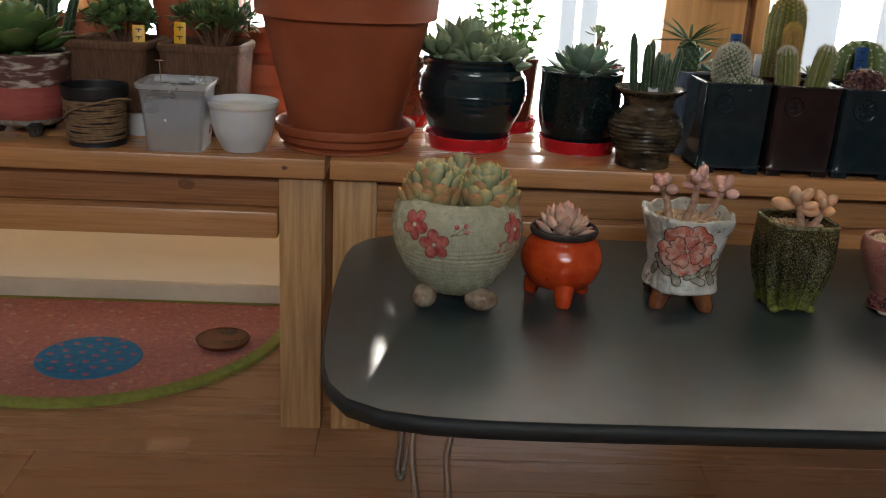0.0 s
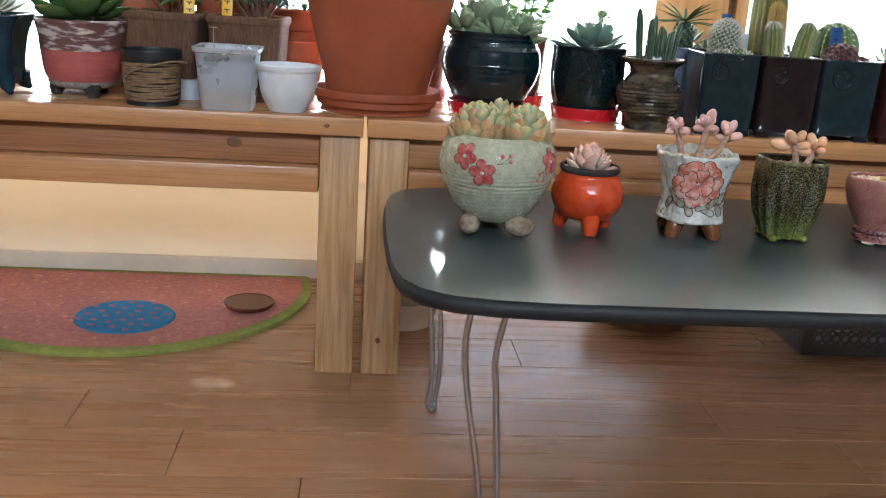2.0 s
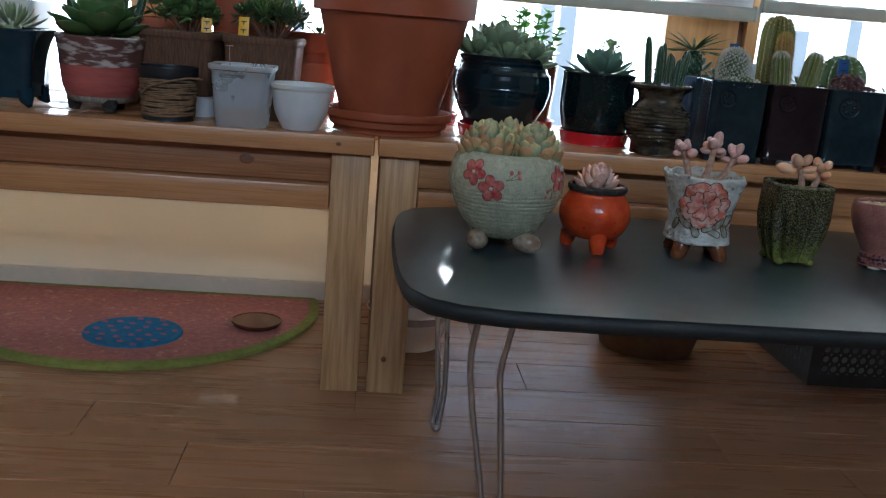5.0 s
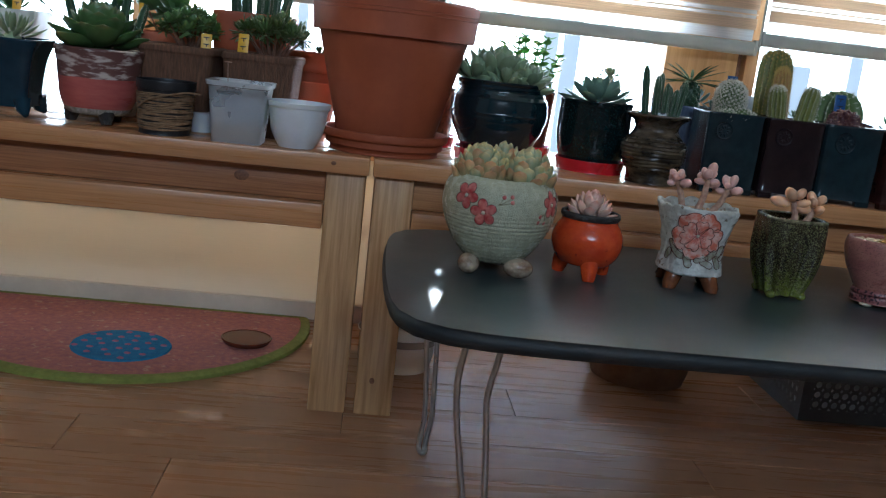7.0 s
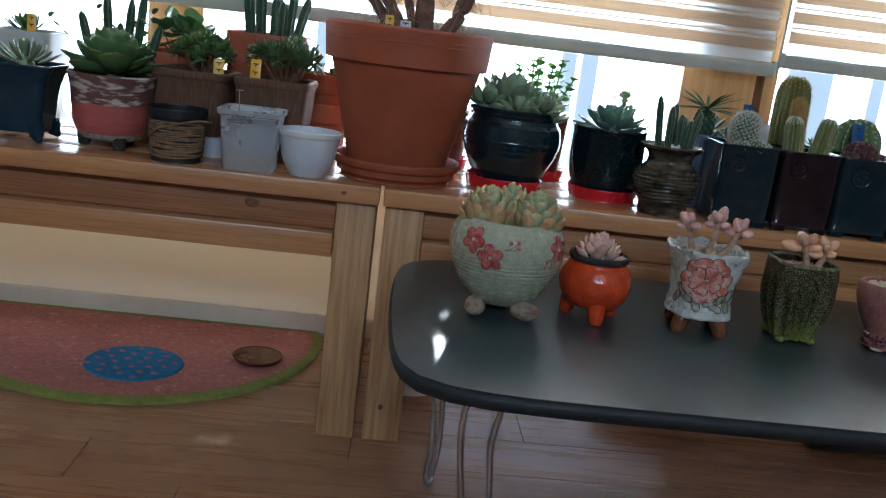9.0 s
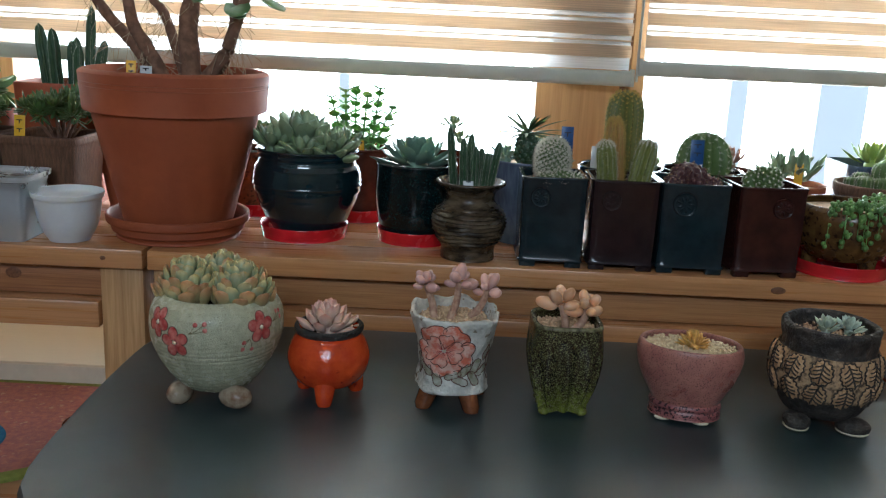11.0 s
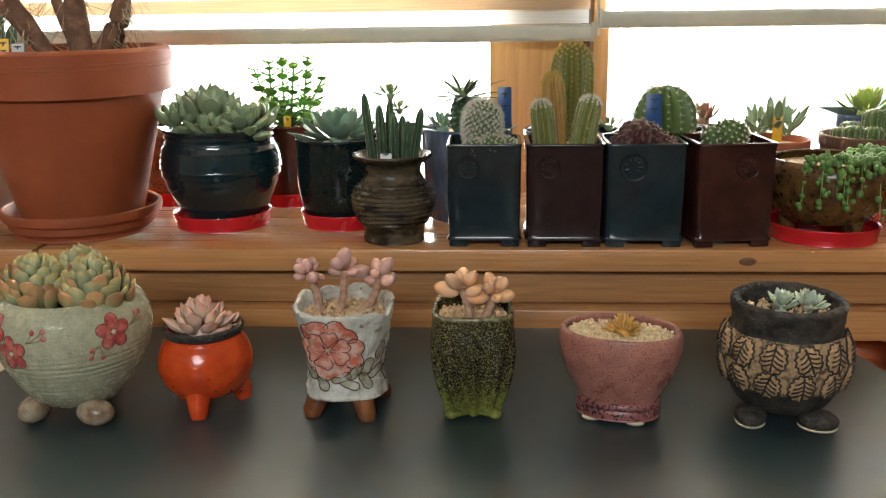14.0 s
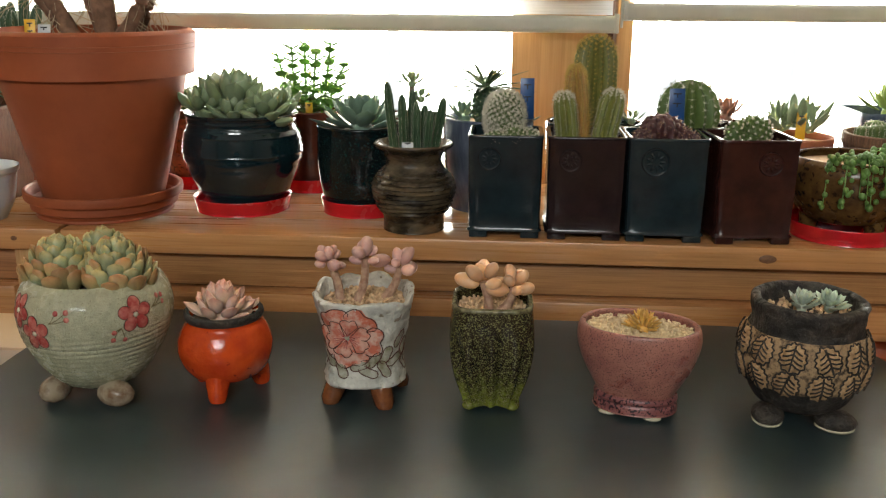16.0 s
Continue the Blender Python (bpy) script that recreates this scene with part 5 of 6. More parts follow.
part("stem", Geo().tube([(0, 0, 0.095), (0.002, 0, 0.150)], 0.004, 8), BARK, grey)
rosette(grey, L_SAGE, (0.002, 0, 0.150), 0.024, 22, 0.44, 0.16, 0.6, 0.3, (5, 84), 83, 1.3)
rosette(grey, L_SAGE, (0.014, 0.006, 0.128), 0.022, 16, 0.44, 0.16, 0.6, 0.3, (5, 84), 84, 1.3)

# ribbed brown jar with slim cacti
rib = turned("potted_cactus", "ribbed dark brown jar with slim upright cacti", 0.268, 1.227, BT, [(0.033, 0.001), (0.036, 0.004), (0.0365, 0.018), (0.044, 0.030), (0.0490, 0.047), (0.0470, 0.062), (0.037, 0.074), (0.0325, 0.082), (0.0350, 0.092), (0.0455, 0.100), (0.0470, 0.1035)], BROWN_RIB, 0.004, (0.034, 0.094), 72,
             lambda t, z: 1 + (0.030 * math.sin(z * 1150 + 2.2 * noise.noise((1.2 * math.cos(t), 1.2 * math.sin(t), z * 20))) if 0.022 < z < 0.072 else 0), k=9)
for i, (x, y, h, lx) in enumerate(((-0.022, -0.004, 0.084, -6), (-0.010, -0.012, 0.070, -2), (-0.004, 0.006, 0.074, 2), (0.004, -0.010, 0.060, 0), (0.010, 0.004, 0.056, 3), (0.016, -0.008, 0.052, 5), (0.024, 0.0, 0.066, 10), (0.000, 0.012, 0.062, 0), (0.020, 0.010, 0.048, 6))):
    cactus(rib, CACTUS_DARK, SPINE, x, y, 0.092, 0.0054, h, 7, 0.34, 1, 0.0016, 90 + i, (0, lx), taper=0.95)
tag(WHITE_TAG, 0.264, 1.197, 0.4975, 0.013, 0.008, 0, -14, "small white plant label at the rim of a brown jar", lines=1, below=0.003)


# four square glazed pots
def square_pot(x, w, material, label, turn=0, bx=-0.42, bs=1.0):
    """A tall square pot on short feet with a round flower boss."""
    t = thing("potted_cactus", label, "potted plant", x, 1.2325, BT, turn, group="square pots")
    s = w / 2
    q = squircle(14)
    prof = [(s * 0.961, 0.011), (s * 0.963, 0.0125), (s * 0.985, 0.060), (s * 0.99, 0.110), (s * 1.01, 0.1165), (s * 1.0, 0.119), (s * 0.90, 0.119), (s * 0.88, 0.112), (s * 0.88, 0.100)]
    part("pot", lathe([(0.003, 0.011), *prof], 96, q, 2), material, t)
    part("soil", disc(s * 0.88, 0.107, 32, q), SOIL, t)
    part("grit", gravel(s * 0.84, 0.108, 90, 0.0022, int(x * 1000), q), GRIT, t, kind="stuff")
    for sx in (-1, 1):
        for sy in (-1, 1):
            part("foot", Geo().box(sx * s * 0.945 - 0.021 * (sx > 0), sx * s * 0.945 + 0.021 * (sx < 0), sy * s * 0.945 - 0.012 * (sy > 0), sy * s * 0.945 + 0.012 * (sy < 0), 0.0003, 0.0125), material, t, bevel=0.0015)
    boss = part("boss", lathe([(0.002, -0.003), (0.0125, -0.003), (0.0130, 0.000), (0.0122, 0.0018), (0.0108, 0.0012), (0.0100, 0.0008), (0.002, 0.0012)], 28, k=2), material, t, "pressed flower boss", at=pose(s * bx, -s * 0.985, 0.093, 90, 0, 0) @ Matrix.Diagonal((bs, bs, 1.5, 1)))
    for i in range(9):
        a = 2 * math.pi * i / 9
        part("boss_petal", Geo().ball((0.0062 * math.cos(a), 0.0062 * math.sin(a), 0.0010), 0.0032, 0.0014, 0.0009, 8, 4, Euler((0, 0, a)).to_matrix()), material, boss)
    return t


sa = square_pot(0.3755, 0.085, TEAL, "tall square dark teal pot with a white woolly cactus")
knobbly(sa, CACTUS, SPINE, -0.002, -0.004, 0.106, 0.0205, 0.057, 1, 260, 0.09, 34, 0.0056, 0.00034)
knobbly(sa, CACTUS, SPINE, 0.010, -0.026, 0.104, 0.0130, 0.022, 2, 80, 0.12, 14, 0.0036, 0.0004)
knobbly(sa, CACTUS, SPINE, 0.026, -0.012, 0.104, 0.0110, 0.018, 3, 70, 0.12, 14, 0.0036, 0.0004)
knobbly(sa, CACTUS, SPINE, -0.012, -0.028, 0.104, 0.0110, 0.018, 4, 70, 0.12, 14, 0.0036, 0.0004)
sb = square_pot(0.467, 0.088, PLUM, "tall square plum pot with three columnar cacti")
cactus(sb, CACTUS_OLIVE, SPINE, -0.020, -0.012, 0.105, 0.0130, 0.062, 13, 0.20, 3, 0.0042, 5, (0, -8), fuzz=34, width=0.00020)
cactus(sb, CACTUS_OLIVE, SPINE, 0.018, -0.012, 0.105, 0.0142, 0.066, 13, 0.20, 3, 0.0042, 6, (0, 13), fuzz=34, width=0.00020)
cactus(sb, CACTUS_ORANGE, SPINE_GOLD, -0.006, 0.014, 0.105, 0.0125, 0.090, 14, 0.16, 6, 0.0046, 7, (0, -5), fuzz=14, width=0.00026)
sc = square_pot(0.557, 0.090, TEAL, "tall square teal pot with a purple-brown ribbed cactus", 0, -0.32, 1.22)
for dx, dy, r, h in ((-0.004, -0.006, 0.0235, 0.036), (0.024, -0.016, 0.012, 0.020), (-0.026, -0.018, 0.012, 0.020), (0.016, 0.014, 0.014, 0.024)):
    cactus(sc, CACTUS_PURPLE, SPINE_TAN, dx, dy, 0.104, r, h, 9, 0.34, 3, 0.004, 11 + int(r * 1000), taper=0.8)
    knobbly(sc, CACTUS_PURPLE, SPINE_TAN, dx, dy, 0.106, r * 0.92, h * 0.95, 61 + int(r * 1000), 60, 0.15, 3, 0.003)
sd = square_pot(0.653, 0.090, OXBLOOD, "tall square oxblood pot with a small white-tufted cactus", 5, 0.26, 1.05)
knobbly(sd, CACTUS, SPINE, 0.002, -0.004, 0.107, 0.0185, 0.032, 21, 90, 0.15, 18, 0.0026, 0.0007)
knobbly(sd, CACTUS, SPINE, -0.020, -0.008, 0.106, 0.0095, 0.028, 22, 40, 0.17, 18, 0.0024, 0.0007)
knobbly(sd, CACTUS, SPINE, -0.012, -0.026, 0.105, 0.0070, 0.010, 23, 30, 0.17, 18, 0.0024, 0.0007)

# second row behind the square pots
pa = turned("potted_succulent", "blue-grey glazed pot with a spiny-stemmed palm-like succulent", 0.352, 1.354, BT, [(0.044, 0.001), (0.048, 0.006), (0.056, 0.06), (0.0585, 0.110), (0.0595, 0.1175)], BLUEGREY, 0.005, (0.053, 0.110), fill_mat=GRIT)
knobbly(pa, CACTUS_DARK, SPINE_TAN, -0.004, -0.012, 0.108, 0.0155, 0.050, 31, 70, 0.20, 2, 0.002)
pl = leaf(1, 0.095, 0.03, 0.5, -0.16, base=0.5).mesh("leaf", L_DARK)
rngp = random.Random(9)
for i in range(32):
    s = rngp.uniform(0.046, 0.066)
    part("leaf", pl, None, pa, at=Matrix.Translation((-0.004, -0.012, 0.156)) @ pose(0, 0, 0, 0, 0, i * 137.5) @ pose(0, 0, 0, 0, -rngp.uniform(0, 44), 0) @ Matrix.Diagonal((s, s, s, 1)))
rosette(pa, L_BLUE, (0.018, 0.022, 0.122), 0.040, 22, 0.42, 0.12, 0.6, 0.2, (10, 80), 33, 1.3)
rosette(pa, L_BLUE, (-0.032, 0.004, 0.116), 0.034, 18, 0.42, 0.12, 0.6, 0.2, (5, 80), 34, 1.2)
rosette(pa, L_BLUE, (0.040, -0.010, 0.114), 0.030, 16, 0.42, 0.12, 0.6, 0.2, (5, 80), 35, 1.2)
tag(BLUE_TAG, 0.400, 1.300, 0.530, 0.017, 0.040, 6, -4, "blue plastic plant label behind a woolly cactus")
gold = turned("potted_cactus", "dark round pot with a tall golden-spined column cactus", 0.487, 1.354, BT, [(0.040, 0.001), (0.046, 0.006), (0.058, 0.05), (0.0615, 0.105), (0.062, 0.1135)], NAVY, 0.005, (0.056, 0.104), fill_mat=GRIT)
cactus(gold, CACTUS_YELLOW, SPINE_GOLD, -0.002, -0.008, 0.104, 0.0270, 0.120, 20, 0.14, 8, 0.0045, 41, taper=0.92, fuzz=40, width=0.00024)
rosette(gold, L_SAGE, (0.046, -0.010, 0.118), 0.022, 12, 0.4, 0.14, 0.55, 0.2, (20, 80), 42)
tag(WHITE_TAG, 0.443, 1.322, 0.512, 0.010, 0.030, -6, -5, "white plastic plant label beside a tall cactus", lines=0)
ball = turned("potted_cactus", "plum pot with a round ribbed ball cactus", 0.604, 1.352, BT, [(0.042, 0.001), (0.046, 0.006), (0.056, 0.06), (0.0585, 0.108), (0.0595, 0.1145)], PLUM, 0.005, (0.053, 0.106), fill_mat=GRIT)
cactus(ball, CACTUS, SPINE, 0.0, -0.004, 0.106, 0.0395, 0.064, 15, 0.26, 12, 0.0060, 43, taper=0.80, fuzz=16, width=0.00026, dome=0.72)
tag(BLUE_TAG, 0.581, 1.300, 0.528, 0.019, 0.032, 4, -6, "blue plastic plant label in front of a ball cactus")
pk = turned("potted_succulent", "small pot with a pinkish pointed rosette", 0.672, 1.462, BT, [(0.036, 0.001), (0.040, 0.006), (0.046, 0.09), (0.047, 0.10)], REDBROWN, 0.004, (0.042, 0.094))
rosette(pk, L_RED, (0.004, -0.004, 0.112), 0.036, 20, 0.34, 0.14, 0.5, 0.25, (25, 86), 44, 1.2, spike=0.15)
sen = turned("potted_succulent", "small terracotta-rimmed pot with long blue-grey finger leaves", 0.752, 1.402, BT, [(0.038, 0.001), (0.042, 0.006), (0.050, 0.07), (0.052, 0.092)], TERRA_OLD, 0.005, (0.046, 0.086), fill_mat=GRIT)
sl = leaf(1, 0.30, 0.20, 0.55, 0.20, base=0.5, sharp=0.5).mesh("leaf", L_SAGE)
for i in range(40):
    s = rngp.uniform(0.024, 0.042)
    a = i * 137.5
    part("leaf", sl, None, sen, at=Matrix.Translation((0.024 * math.cos(a), 0.020 * math.sin(a), 0.098 + rngp.uniform(0, 0.018))) @ pose(0, 0, 0, 0, 0, a + rngp.uniform(-40, 40)) @ pose(0, 0, 0, 0, -rngp.uniform(5, 78), 0) @ Matrix.Diagonal((s, s, s, 1)))
tag(YELLOW_TAG, 0.752, 1.372, 0.500, 0.012, 0.024, -15, -6, "yellow plastic plant label among grey leaves")

# bowl with trailing bead stems
saucer(0.776, 1.247, 0.0650)
pearl = turned("potted_succulent", "amber-brown footed bowl with trailing green bead leaves", 0.777, 1.249, BT + 0.004, [(0.040, 0.016), (0.054, 0.024), (0.066, 0.045), (0.0720, 0.070), (0.0700, 0.082), (0.0655, 0.088)], AMBER, 0.005, (0.060, 0.080), fill_mat=GRIT, wob=0.01)
for i in range(3):
    t = FRONT + 0.5 + 2 * math.pi * i / 3
    c, s = math.cos(t), math.sin(t)
    part("foot", Geo().tube([(0.040 * c, 0.040 * s, 0.028), (0.042 * c, 0.042 * s, 0.012), (0.043 * c, 0.043 * s, 0.0004)], [0.015, 0.011, 0.010], 12), AMBER, pearl)
rngb = random.Random(14)
bead = Geo().ball((0, 0, 0), 1, 1, 1.08, 10, 6).mesh("bead", L_BEAD)
for i in range(30):
    a = rngb.uniform(-2.6, 0.6)
    q = rngb.uniform(0.015, 0.058)
    start = Vector((q * math.cos(a), q * math.sin(a), 0.088))
    edge = Vector((0.069 * math.cos(a), 0.069 * math.sin(a), 0.092))
    fall = 0.0 if i % 3 else rngb.uniform(0.015, 0.062)
    if -1.1 < a < -0.2:
        fall *= 1.25
    low = Vector((0.0755 * math.cos(a), 0.0755 * math.sin(a), 0.084 - fall))
    line = bend([start, (start + edge) / 2 + Vector((0, 0, 0.006)), edge, low], 5)
    st = part("trailing_stem", Geo().tube(line, 0.0006, 5), L_FRESH, pearl)
    for p in line[::1 if fall else 2]:
        s = rngb.uniform(0.0022, 0.0042)
        part("bead", bead, None, st, at=Matrix.Translation(p + Vector((rngb.gauss(0, 0.003), rngb.gauss(0, 0.003) - 0.001, rngb.gauss(0, 0.002)))) @ Matrix.Diagonal((s, s, s, 1)))

# further pots to the east
ws = turned("potted_succulent", "square pale blue pot with a yellow-green rosette", 0.893, 1.455, BT, [(0.044, 0.001), (0.046, 0.004), (0.050, 0.06), (0.053, 0.118)], BLUEGREY, 0.005, (0.048, 0.110), 72, squircle(10))
rosette(ws, L_LIME, (0.0, -0.005, 0.122), 0.050, 26, 0.42, 0.12, 0.6, 0.25, (12, 84), 91, 1.2, spike=0.08)
cp = turned("potted_cactus", "rough dark brown pot with a cluster of small round cacti", 0.863, 1.362, BT, [(0.034, 0.001), (0.038, 0.006), (0.050, 0.05), (0.056, 0.088), (0.0585, 0.092), (0.059, 0.103)], CLAY_BRICK, 0.006, (0.051, 0.096), fill_mat=GRIT, wob=0.02)
for dx, dy, r, h in ((0.006, -0.004, 0.016, 0.042), (-0.022, -0.012, 0.013, 0.022), (-0.004, -0.026, 0.012, 0.022), (0.026, -0.016, 0.012, 0.018), (-0.034, 0.004, 0.011, 0.018), (-0.016, 0.016, 0.013, 0.024), (0.016, -0.032, 0.009, 0.014)):
    cactus(cp, CACTUS, SPINE, dx, dy, 0.095, r, h, 12, 0.15, 5, 0.003, int(1000 * abs(dx) + 300 * r), taper=0.8)
tag(WHITE_TAG, 0.932, 1.345, 0.488, 0.010, 0.042, -10, -8, "white plastic plant label beside small cacti", lines=3)
saucer(0.885, 1.362, 0.062)
saucer(0.978, 1.385, 0.060)
saucer(0.985, 1.262, 0.062)
rj = turned("potted_cactus", "ribbed dark jar with a white-crusted rim and a green cactus", 0.985, 1.262, BT + 0.004, [(0.036, 0.001), (0.040, 0.006), (0.049, 0.035), (0.047, 0.062), (0.044, 0.072), (0.051, 0.092), (0.053, 0.100)], TEAL, 0.006, (0.045, 0.092), 64, lambda t, z: 1 + (0.018 * math.sin(z * 900) if z < 0.07 else 0))
part("rim_crust", lathe([(0.0460, 0.076), (0.0500, 0.084), (0.0535, 0.094), (0.0545, 0.101), (0.0500, 0.103)], 48, k=3, cap=False, wob=0.02), GREY_STREAK, rj, "crusted pale glaze on the rim")
cactus(rj, CACTUS, SPINE, 0.006, -0.004, 0.092, 0.020, 0.045, 11, 0.2, 4, 0.004, 47)
sy = turned("potted_succulent", "round brown pot with yellow-green fleshy leaves", 0.985, 1.392, BT + 0.004, [(0.038, 0.001), (0.044, 0.006), (0.056, 0.06), (0.054, 0.09), (0.056, 0.096)], AMBER, 0.005, (0.050, 0.088))
for i, (dx, dy) in enumerate(((-0.022, -0.01), (0.014, -0.02), (0.02, 0.016), (-0.014, 0.022), (0.0, 0.0))):
    rosette(sy, L_LIME, (dx, dy, 0.112), 0.030, 20, 0.42, 0.2, 0.6, 0.3, (10, 82), 110 + i, 1.6)

# ---- the western half
blue = turned("potted_succulent", "square flared blue glazed pot on curled feet with a grey rosette", -0.690, 1.268, BT, [(0.034, 0.014), (0.037, 0.020), (0.0385, 0.045), (0.043, 0.080), (0.051, 0.105), (0.0525, 0.1105)], BLUE_POT, 0.005, (0.046, 0.104), 72, squircle(9))
for i in range(4):
    t = radians(45 + 90 * i)
    c, s = math.cos(t), math.sin(t)
    part("foot", Geo().tube([(0.042 * c, 0.042 * s, 0.026), (0.047 * c, 0.047 * s, 0.012), (0.055 * c, 0.055 * s, 0.0045)], [0.013, 0.010, 0.0040], 12), BLUE_POT, blue)
rosette(blue, L_SAGE, (0.008, -0.012, 0.112), 0.054, 30, 0.28, 0.12, 0.55, 0.2, (5, 84), 131, 1.3)
saucer(-0.600, 1.415, 0.058, PALE_POT, 0.022, "pale saucer under a streaked grey pot")
streak = turned("potted_cactus", "streaked grey glazed pot with knobbly green cacti", -0.600, 1.415, BT + 0.004, [(0.040, 0.001), (0.044, 0.006), (0.050, 0.05), (0.056, 0.105), (0.060, 0.118)], GREY_STREAK, 0.005, (0.052, 0.108))
for i, (dx, h, ln) in enumerate(((-0.035, 0.085, -14), (-0.012, 0.12, -4), (0.010, 0.11, 4), (0.030, 0.125, 6), (0.045, 0.075, 16), (0.0, 0.07, 0))):
    cactus(streak, CACTUS_DARK, SPINE, dx, 0.01 * (i % 3 - 1), 0.105, 0.0075, h, 5, 0.3, 1, 0.003, 140 + i, (0, ln))
    lf = leaf(1, 0.6, 0.15, 0.6, 0.1).mesh("leaf", L_GREEN)
    for j in range(5):
        s = rngp.uniform(0.014, 0.022)
        part("leaf", lf, None, streak, at=Matrix.Translation((dx + ln * 0.001 * j * 1.2, -0.006 + 0.01 * (i % 3 - 1), 0.12 + h * 0.15 * j)) @ pose(0, 0, 0, 0, 0, rngp.uniform(0, 360)) @ pose(0, 0, 0, 0, -30, 0) @ Matrix.Diagonal((s, s, s, 1)))
tag(YELLOW_TAG, -0.607, 1.345, 0.535, 0.014, 0.030, 10, -6, "yellow plastic plant label behind a green rosette")
tag(YELLOW_TAG, -0.548, 1.440, 0.540, 0.008, 0.040, -10, 0, "thin yellow plant label stick", lines=0)
pale = turned("potted_succulent", "square pale grey pot with a yellow label", -0.745, 1.420, BT, [(0.044, 0.001), (0.046, 0.006), (0.050, 0.12), (0.051, 0.148)], PALE_POT, 0.005, (0.046, 0.140), 72, squircle(9))
rosette(pale, L_GREEN, (0.0, 0.0, 0.150), 0.040, 24, 0.42, 0.14, 0.6, 0.3, (15, 84), 133, 1.3)
tag(YELLOW_TAG, -0.722, 1.378, 0.545, 0.013, 0.030, 8, -6, "yellow plastic plant label in a pale pot")

pink = turned("potted_succulent", "pink and brushed-brown footed pot with a large green rosette", -0.566, 1.282, BT, [(0.036, 0.014), (0.044, 0.018), (0.0535, 0.036), (0.0565, 0.060), (0.0575, 0.068)], PINK_GLAZE, 0.005, None, 64)
part("collar", lathe([(0.0570, 0.066), (0.0580, 0.070), (0.0590, 0.085), (0.0630, 0.104), (0.0635, 0.1085), (0.0610, 0.110), (0.0580, 0.104), (0.0560, 0.09)], 64, k=3, cap=False, wob=0.008), BRUSHED, pink, "brown collar brushed with white slip")
part("foot_band", lathe([(0.030, 0.0135), (0.040, 0.0138), (0.0462, 0.0185), (0.0490, 0.0235)], 64, k=3, cap=False), GREY_STREAK, pink, "bare grey base")
for i in range(3):
    t = FRONT + 0.6 + 2 * math.pi * i / 3
    c, s = math.cos(t), math.sin(t)
    part("foot", Geo().tube([(0.036 * c, 0.036 * s, 0.018), (0.039 * c, 0.039 * s, 0.0004)], [0.013, 0.0075], 12), DARK_CLAY, pink)
part("soil", disc(0.057, 0.100), SOIL, pink)
rosette(pink, L_GREEN, (0.0, -0.004, 0.110), 0.074, 38, 0.86, 0.26, 0.64, 0.16, (8, 82), 135, 1.7, (3, 0), spike=0.05, shrink=0.62, base=0.55, spread=0.26)

jt = turned("jute_pot", "small black plastic pot wrapped in jute twine", -0.456, 1.230, BT, [(0.034, 0.001), (0.0355, 0.004), (0.0395, 0.062), (0.0415, 0.064), (0.0420, 0.0755)], BLACK_PLASTIC, 0.0015, (0.038, 0.064))
wrap = Geo()
rngt = random.Random(3)
line = []
for i in range(34 * 24):
    t = 2 * math.pi * i / 24
    z = 0.007 + 0.051 * (i / (34 * 24)) + 0.0016 * math.sin(t * 0.37) + 0.001 * math.sin(t * 2.2)
    rr = 0.0352 + 0.0042 * z / 0.062 + 0.0012 + 0.0005 * math.sin(i * 0.9)
    line.append((rr * math.cos(t), rr * math.sin(t), z))
wrap.tube(line, 0.00105, 5)
part("twine", wrap, JUTE, jt, "wound jute twine")
part("loose_twine", Geo().tube(bend([(-0.034, -0.025, 0.036), (-0.015, -0.042, 0.050), (0.018, -0.041, 0.060), (0.036, -0.026, 0.063), (0.052, -0.020, 0.062)]), 0.0015, 6), JUTE, jt)

bx = turned("plastic_tub", "clear square plastic tub half filled with grey grit", -0.349, 1.229, BT, [(0.034, 0.001), (0.0355, 0.003), (0.0425, 0.078), (0.0455, 0.080), (0.0465, 0.086)], FROSTED, 0.0012, None, 72, squircle(8))
part("grit_fill", lathe([(0.003, 0.026), (0.0362, 0.026), (0.0405, 0.068), (0.003, 0.069)], 64, squircle(8), 1), GREY_FILL, bx, "pale grey substrate")
part("soil", lathe([(0.003, 0.0695), (0.0405, 0.0695), (0.0408, 0.073), (0.003, 0.074)], 48, squircle(8), 1), SOIL, bx)
part("sprout", Geo().tube([(-0.018, -0.01, 0.073), (-0.020, -0.01, 0.112)], 0.0006, 5).ball((-0.020, -0.010, 0.112), 0.006, 0.003, 0.0008), STALK, bx)
part("foil_base", lathe([(0.003, 0.003), (0.0342, 0.003), (0.0360, 0.025), (0.003, 0.0255)], 48, squircle(8), 1), GRIT, bx, "brown grit at the bottom")
cup = turned("plastic_cup", "empty white plastic pot with a rolled rim", -0.2645, 1.222, BT, [(0.024, 0.001), (0.027, 0.003), (0.037, 0.022), (0.0415, 0.045), (0.0430, 0.057), (0.0455, 0.0595), (0.0465, 0.0655)], WHITE_PLASTIC, 0.0016)
gj = turned("glass_jar", "small empty glass jar", -0.418, 1.300, BT, [(0.018, 0.001), (0.020, 0.003), (0.020, 0.028), (0.0215, 0.030)], WHITE_PLASTIC, 0.002)


def brick_pot(x, y, rz, label):
    b = turned("potted_succulent", label, x, y, BT, [(0.045, 0.001), (0.048, 0.004), (0.0520, 0.06), (0.0555, 0.110), (0.0580, 0.115), (0.0580, 0.123)], CLAY_BRICK, 0.008, (0.052, 0.112), 96, squircle(9), rz, wob=0.012)
    return b


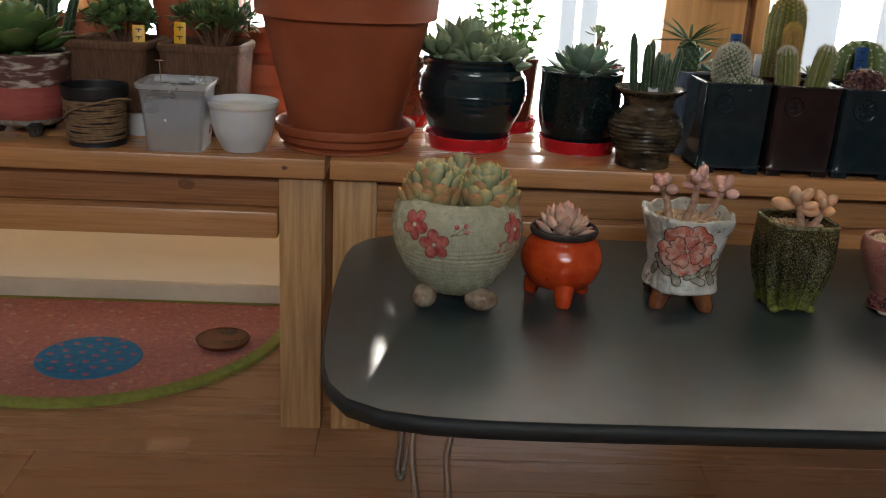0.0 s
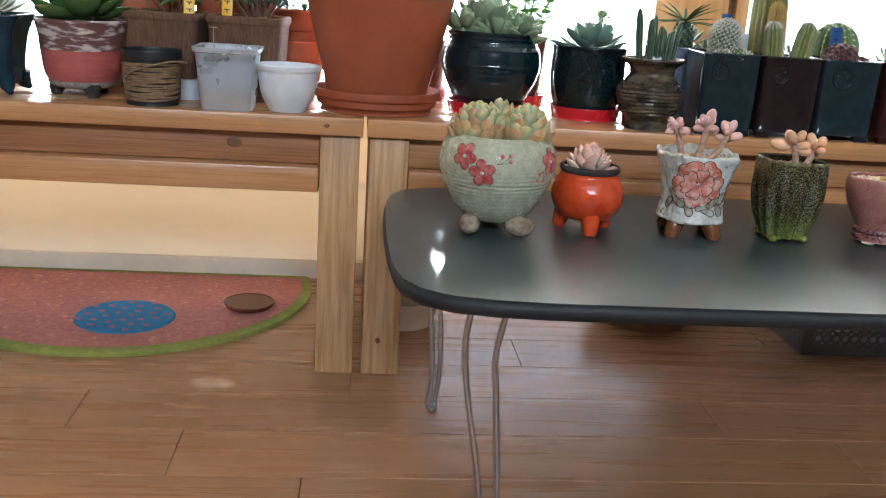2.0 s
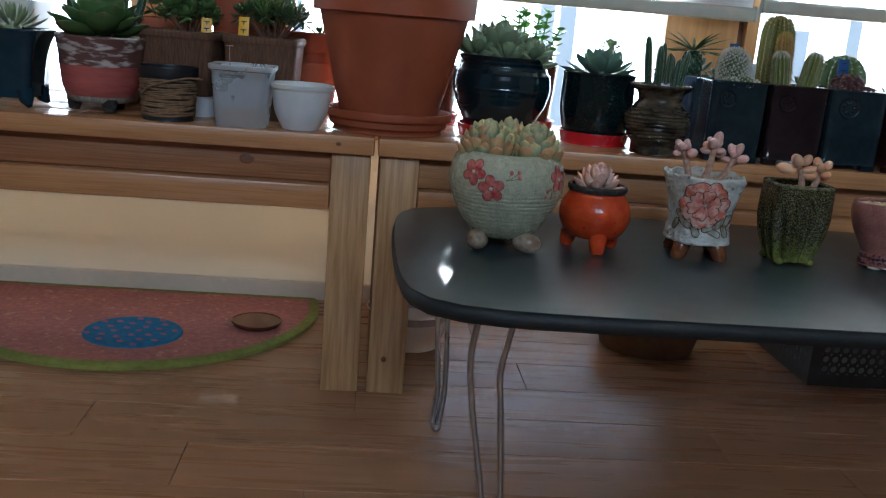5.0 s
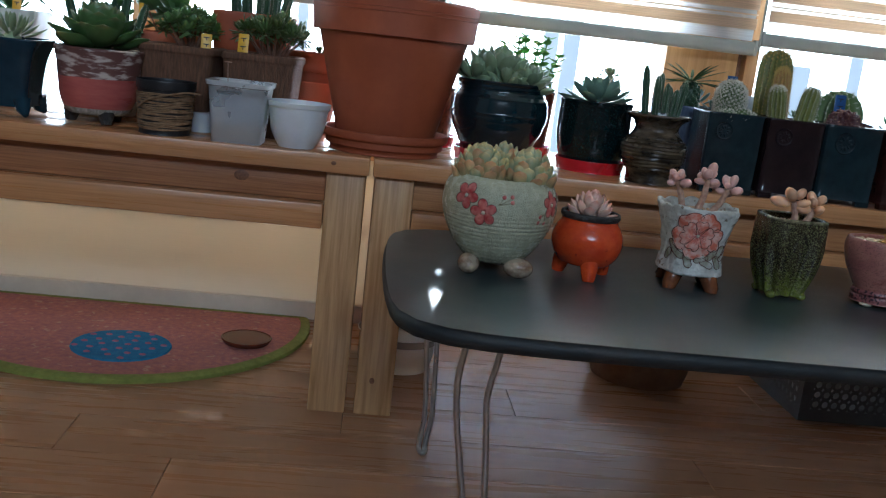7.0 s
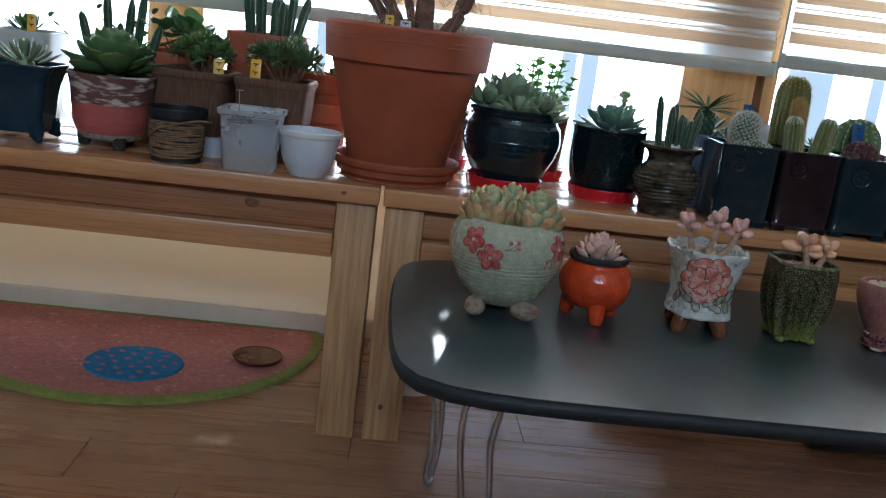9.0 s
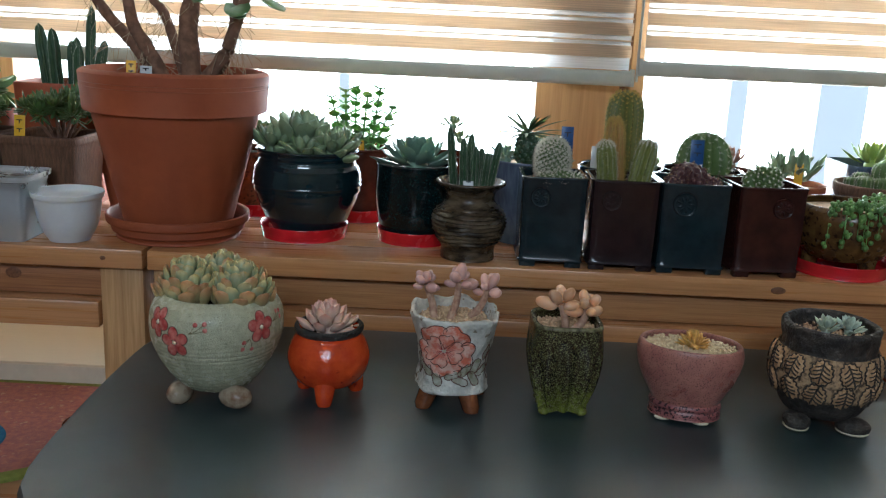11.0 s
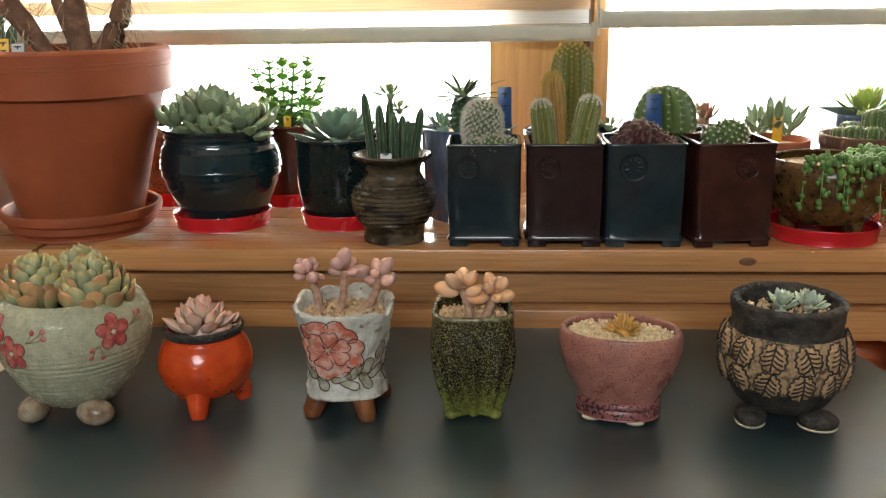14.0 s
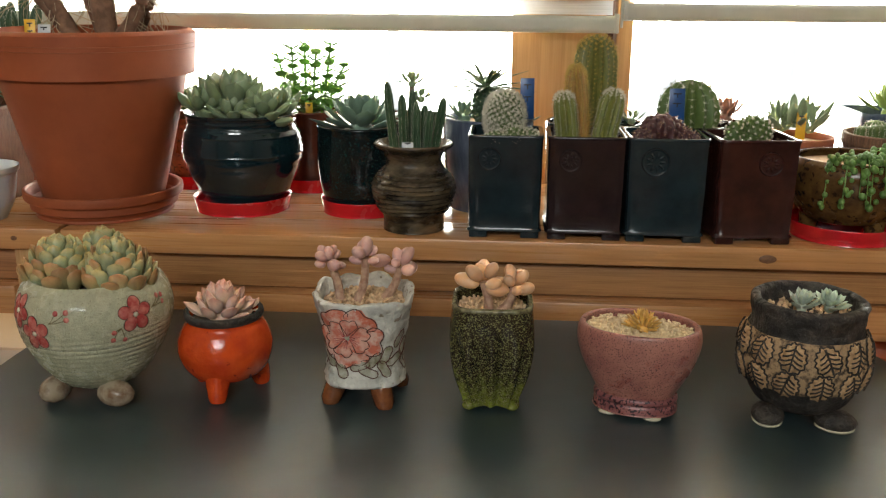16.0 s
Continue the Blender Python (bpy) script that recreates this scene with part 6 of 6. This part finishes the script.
def bushy(parent, material, cx, cz, r, h, stems, leaves, size, seed, lw=0.36, stalk=BARK, joined=True):
    """A little shrub: forking stems, a dome of small leaves; tiny leaves are joined, a tuft a stem."""
    rng = random.Random(seed)
    shape = leaf(1, lw, 0.14, 0.55, 0.2, n=6, k=5)
    me = None if joined else shape.mesh("leaf", material)
    for i in range(stems):
        a = i * 2.39996 + rng.uniform(-0.3, 0.3)
        q = r * math.sqrt((i + 0.5) / stems) * 0.88
        top = Vector((cx + q * math.cos(a), q * math.sin(a), cz + h * (0.80 - 0.42 * (q / r) ** 2) * rng.uniform(0.9, 1.1)))
        st = part("stem", Geo().tube(bend([(cx + 0.2 * q * math.cos(a), 0.2 * q * math.sin(a), cz - 0.006), (cx + 0.6 * q * math.cos(a), 0.6 * q * math.sin(a), cz + h * 0.25), top]), [0.0024] * 6 + [0.0015] * 7, 6), stalk, parent)
        tuft = Geo()
        for _ in range(leaves):
            d = Vector((rng.gauss(0, 1), rng.gauss(0, 1), rng.gauss(0.25, 0.8))).normalized()
            p = top + d * r * rng.uniform(0.02, 0.17)
            s = size * rng.uniform(0.7, 1.2)
            m = Matrix.Translation(p) @ d.to_track_quat("X", "Z").to_matrix().to_4x4() @ Matrix.Diagonal((s, s, s, 1))
            if joined:
                tuft.add([m @ Vector(v) for v in shape.v], shape.f)
            else:
                part("leaf", me, None, st, at=m)
        if joined:
            part("leaf_tuft", tuft, material, st, kind="stuff")


b1 = brick_pot(-0.456, 1.342, -4, "square rough brown clay pot with pale tufted stems")
bushy(b1, L_GREEN, 0.010, 0.118, 0.050, 0.062, 18, 50, 0.0110, 151, 0.6)
b2 = brick_pot(-0.333, 1.345, -3, "square rough brown clay pot with a dense dark green bush")
bushy(b2, L_DARK, 0.012, 0.118, 0.060, 0.070, 20, 46, 0.0140, 152, 0.36)
tag(YELLOW_TAG, -0.416, 1.301, 0.516, 0.016, 0.028, 8, -8, "yellow plastic plant label in a brown clay pot")
tag(YELLOW_TAG, -0.362, 1.303, 0.516, 0.016, 0.034, -6, -8, "yellow plastic plant label before a dark bush")
jp = turned("potted_jade_plant", "round terracotta pot with a small broad-leaved jade plant", -0.532, 1.495, BT, [(0.048, 0.001), (0.052, 0.006), (0.064, 0.085), (0.071, 0.088), (0.074, 0.135)], TERRA_OLD, 0.006, (0.066, 0.122))
bushy(jp, L_GREEN, 0.020, 0.118, 0.052, 0.085, 7, 9, 0.034, 153, 0.75, joined=False)
cc = turned("potted_cactus", "tall square terracotta pot with upright dark cactus columns", -0.370, 1.505, BT, [(0.055, 0.001), (0.057, 0.006), (0.064, 0.13), (0.067, 0.182)], TERRA, 0.006, (0.060, 0.172), 72, squircle(8))
for i, (dx, dy, r, h, ln) in enumerate(((-0.034, 0, 0.0095, 0.105, -6), (-0.016, -0.008, 0.0095, 0.098, -3), (0.004, 0.004, 0.008, 0.080, 0), (0.016, -0.006, 0.0085, 0.072, 2), (0.028, 0.006, 0.008, 0.135, 4), (0.040, -0.004, 0.0085, 0.085, 14), (0.010, 0.016, 0.008, 0.085, -2))):
    cactus(cc, CACTUS_DARK, SPINE, dx, dy, 0.170, r, h, 5, 0.35, 2, 0.003, 160 + i, (0, ln), taper=0.85)
for i, z in enumerate((0.0, 0.048)):
    ts = turned("terracotta_pot", "small terracotta pot in a nested stack", -0.262, 1.452, BT + z, [(0.028, 0.001), (0.031, 0.005), (0.0385, 0.052), (0.0395, 0.056), (0.0455, 0.057), (0.0475, 0.084)], TERRA_OLD, 0.005, (0.039, 0.078) if i else None)
    if i:
        rosette(ts, L_DARK, (0.006, -0.004, 0.086), 0.020, 14, 0.4, 0.18, 0.6, 0.3, (15, 80), 171)

# ---------------------------------------------------------------- floor planks, laid last
flo = bpy.data.objects["floor"]
PW, PL = 0.118, 0.90
shift = {0: -0.377, -1: -0.215, 3: 0.116}
for r in range(-30, 7):
    y0 = 0.883 + r * PW
    y1 = min(y0 + PW, Y1)
    if y0 >= Y1 - 0.01 or y1 <= Y0:
        continue
    sx = shift.get(r, (r * 0.37) % PL)
    k0 = math.floor((X0 - sx) / PL)
    x = sx + k0 * PL
    while x < X1:
        a, b = max(x, X0), min(x + PL, X1)
        if b - a > 0.02 and r >= -14:
            part("plank", Geo().box(a + 0.0004, b - 0.0004, max(y0, Y0) + 0.0004, y1 - 0.0004, -0.008, 0.0), LAMINATE, flo, bevel=0.0005, seg=1)
        x += PL
part("plank", Geo().box(X0, X1, Y0, 0.883 - 14 * PW - 0.0004, -0.008, 0.0), LAMINATE, flo, kind="stuff")
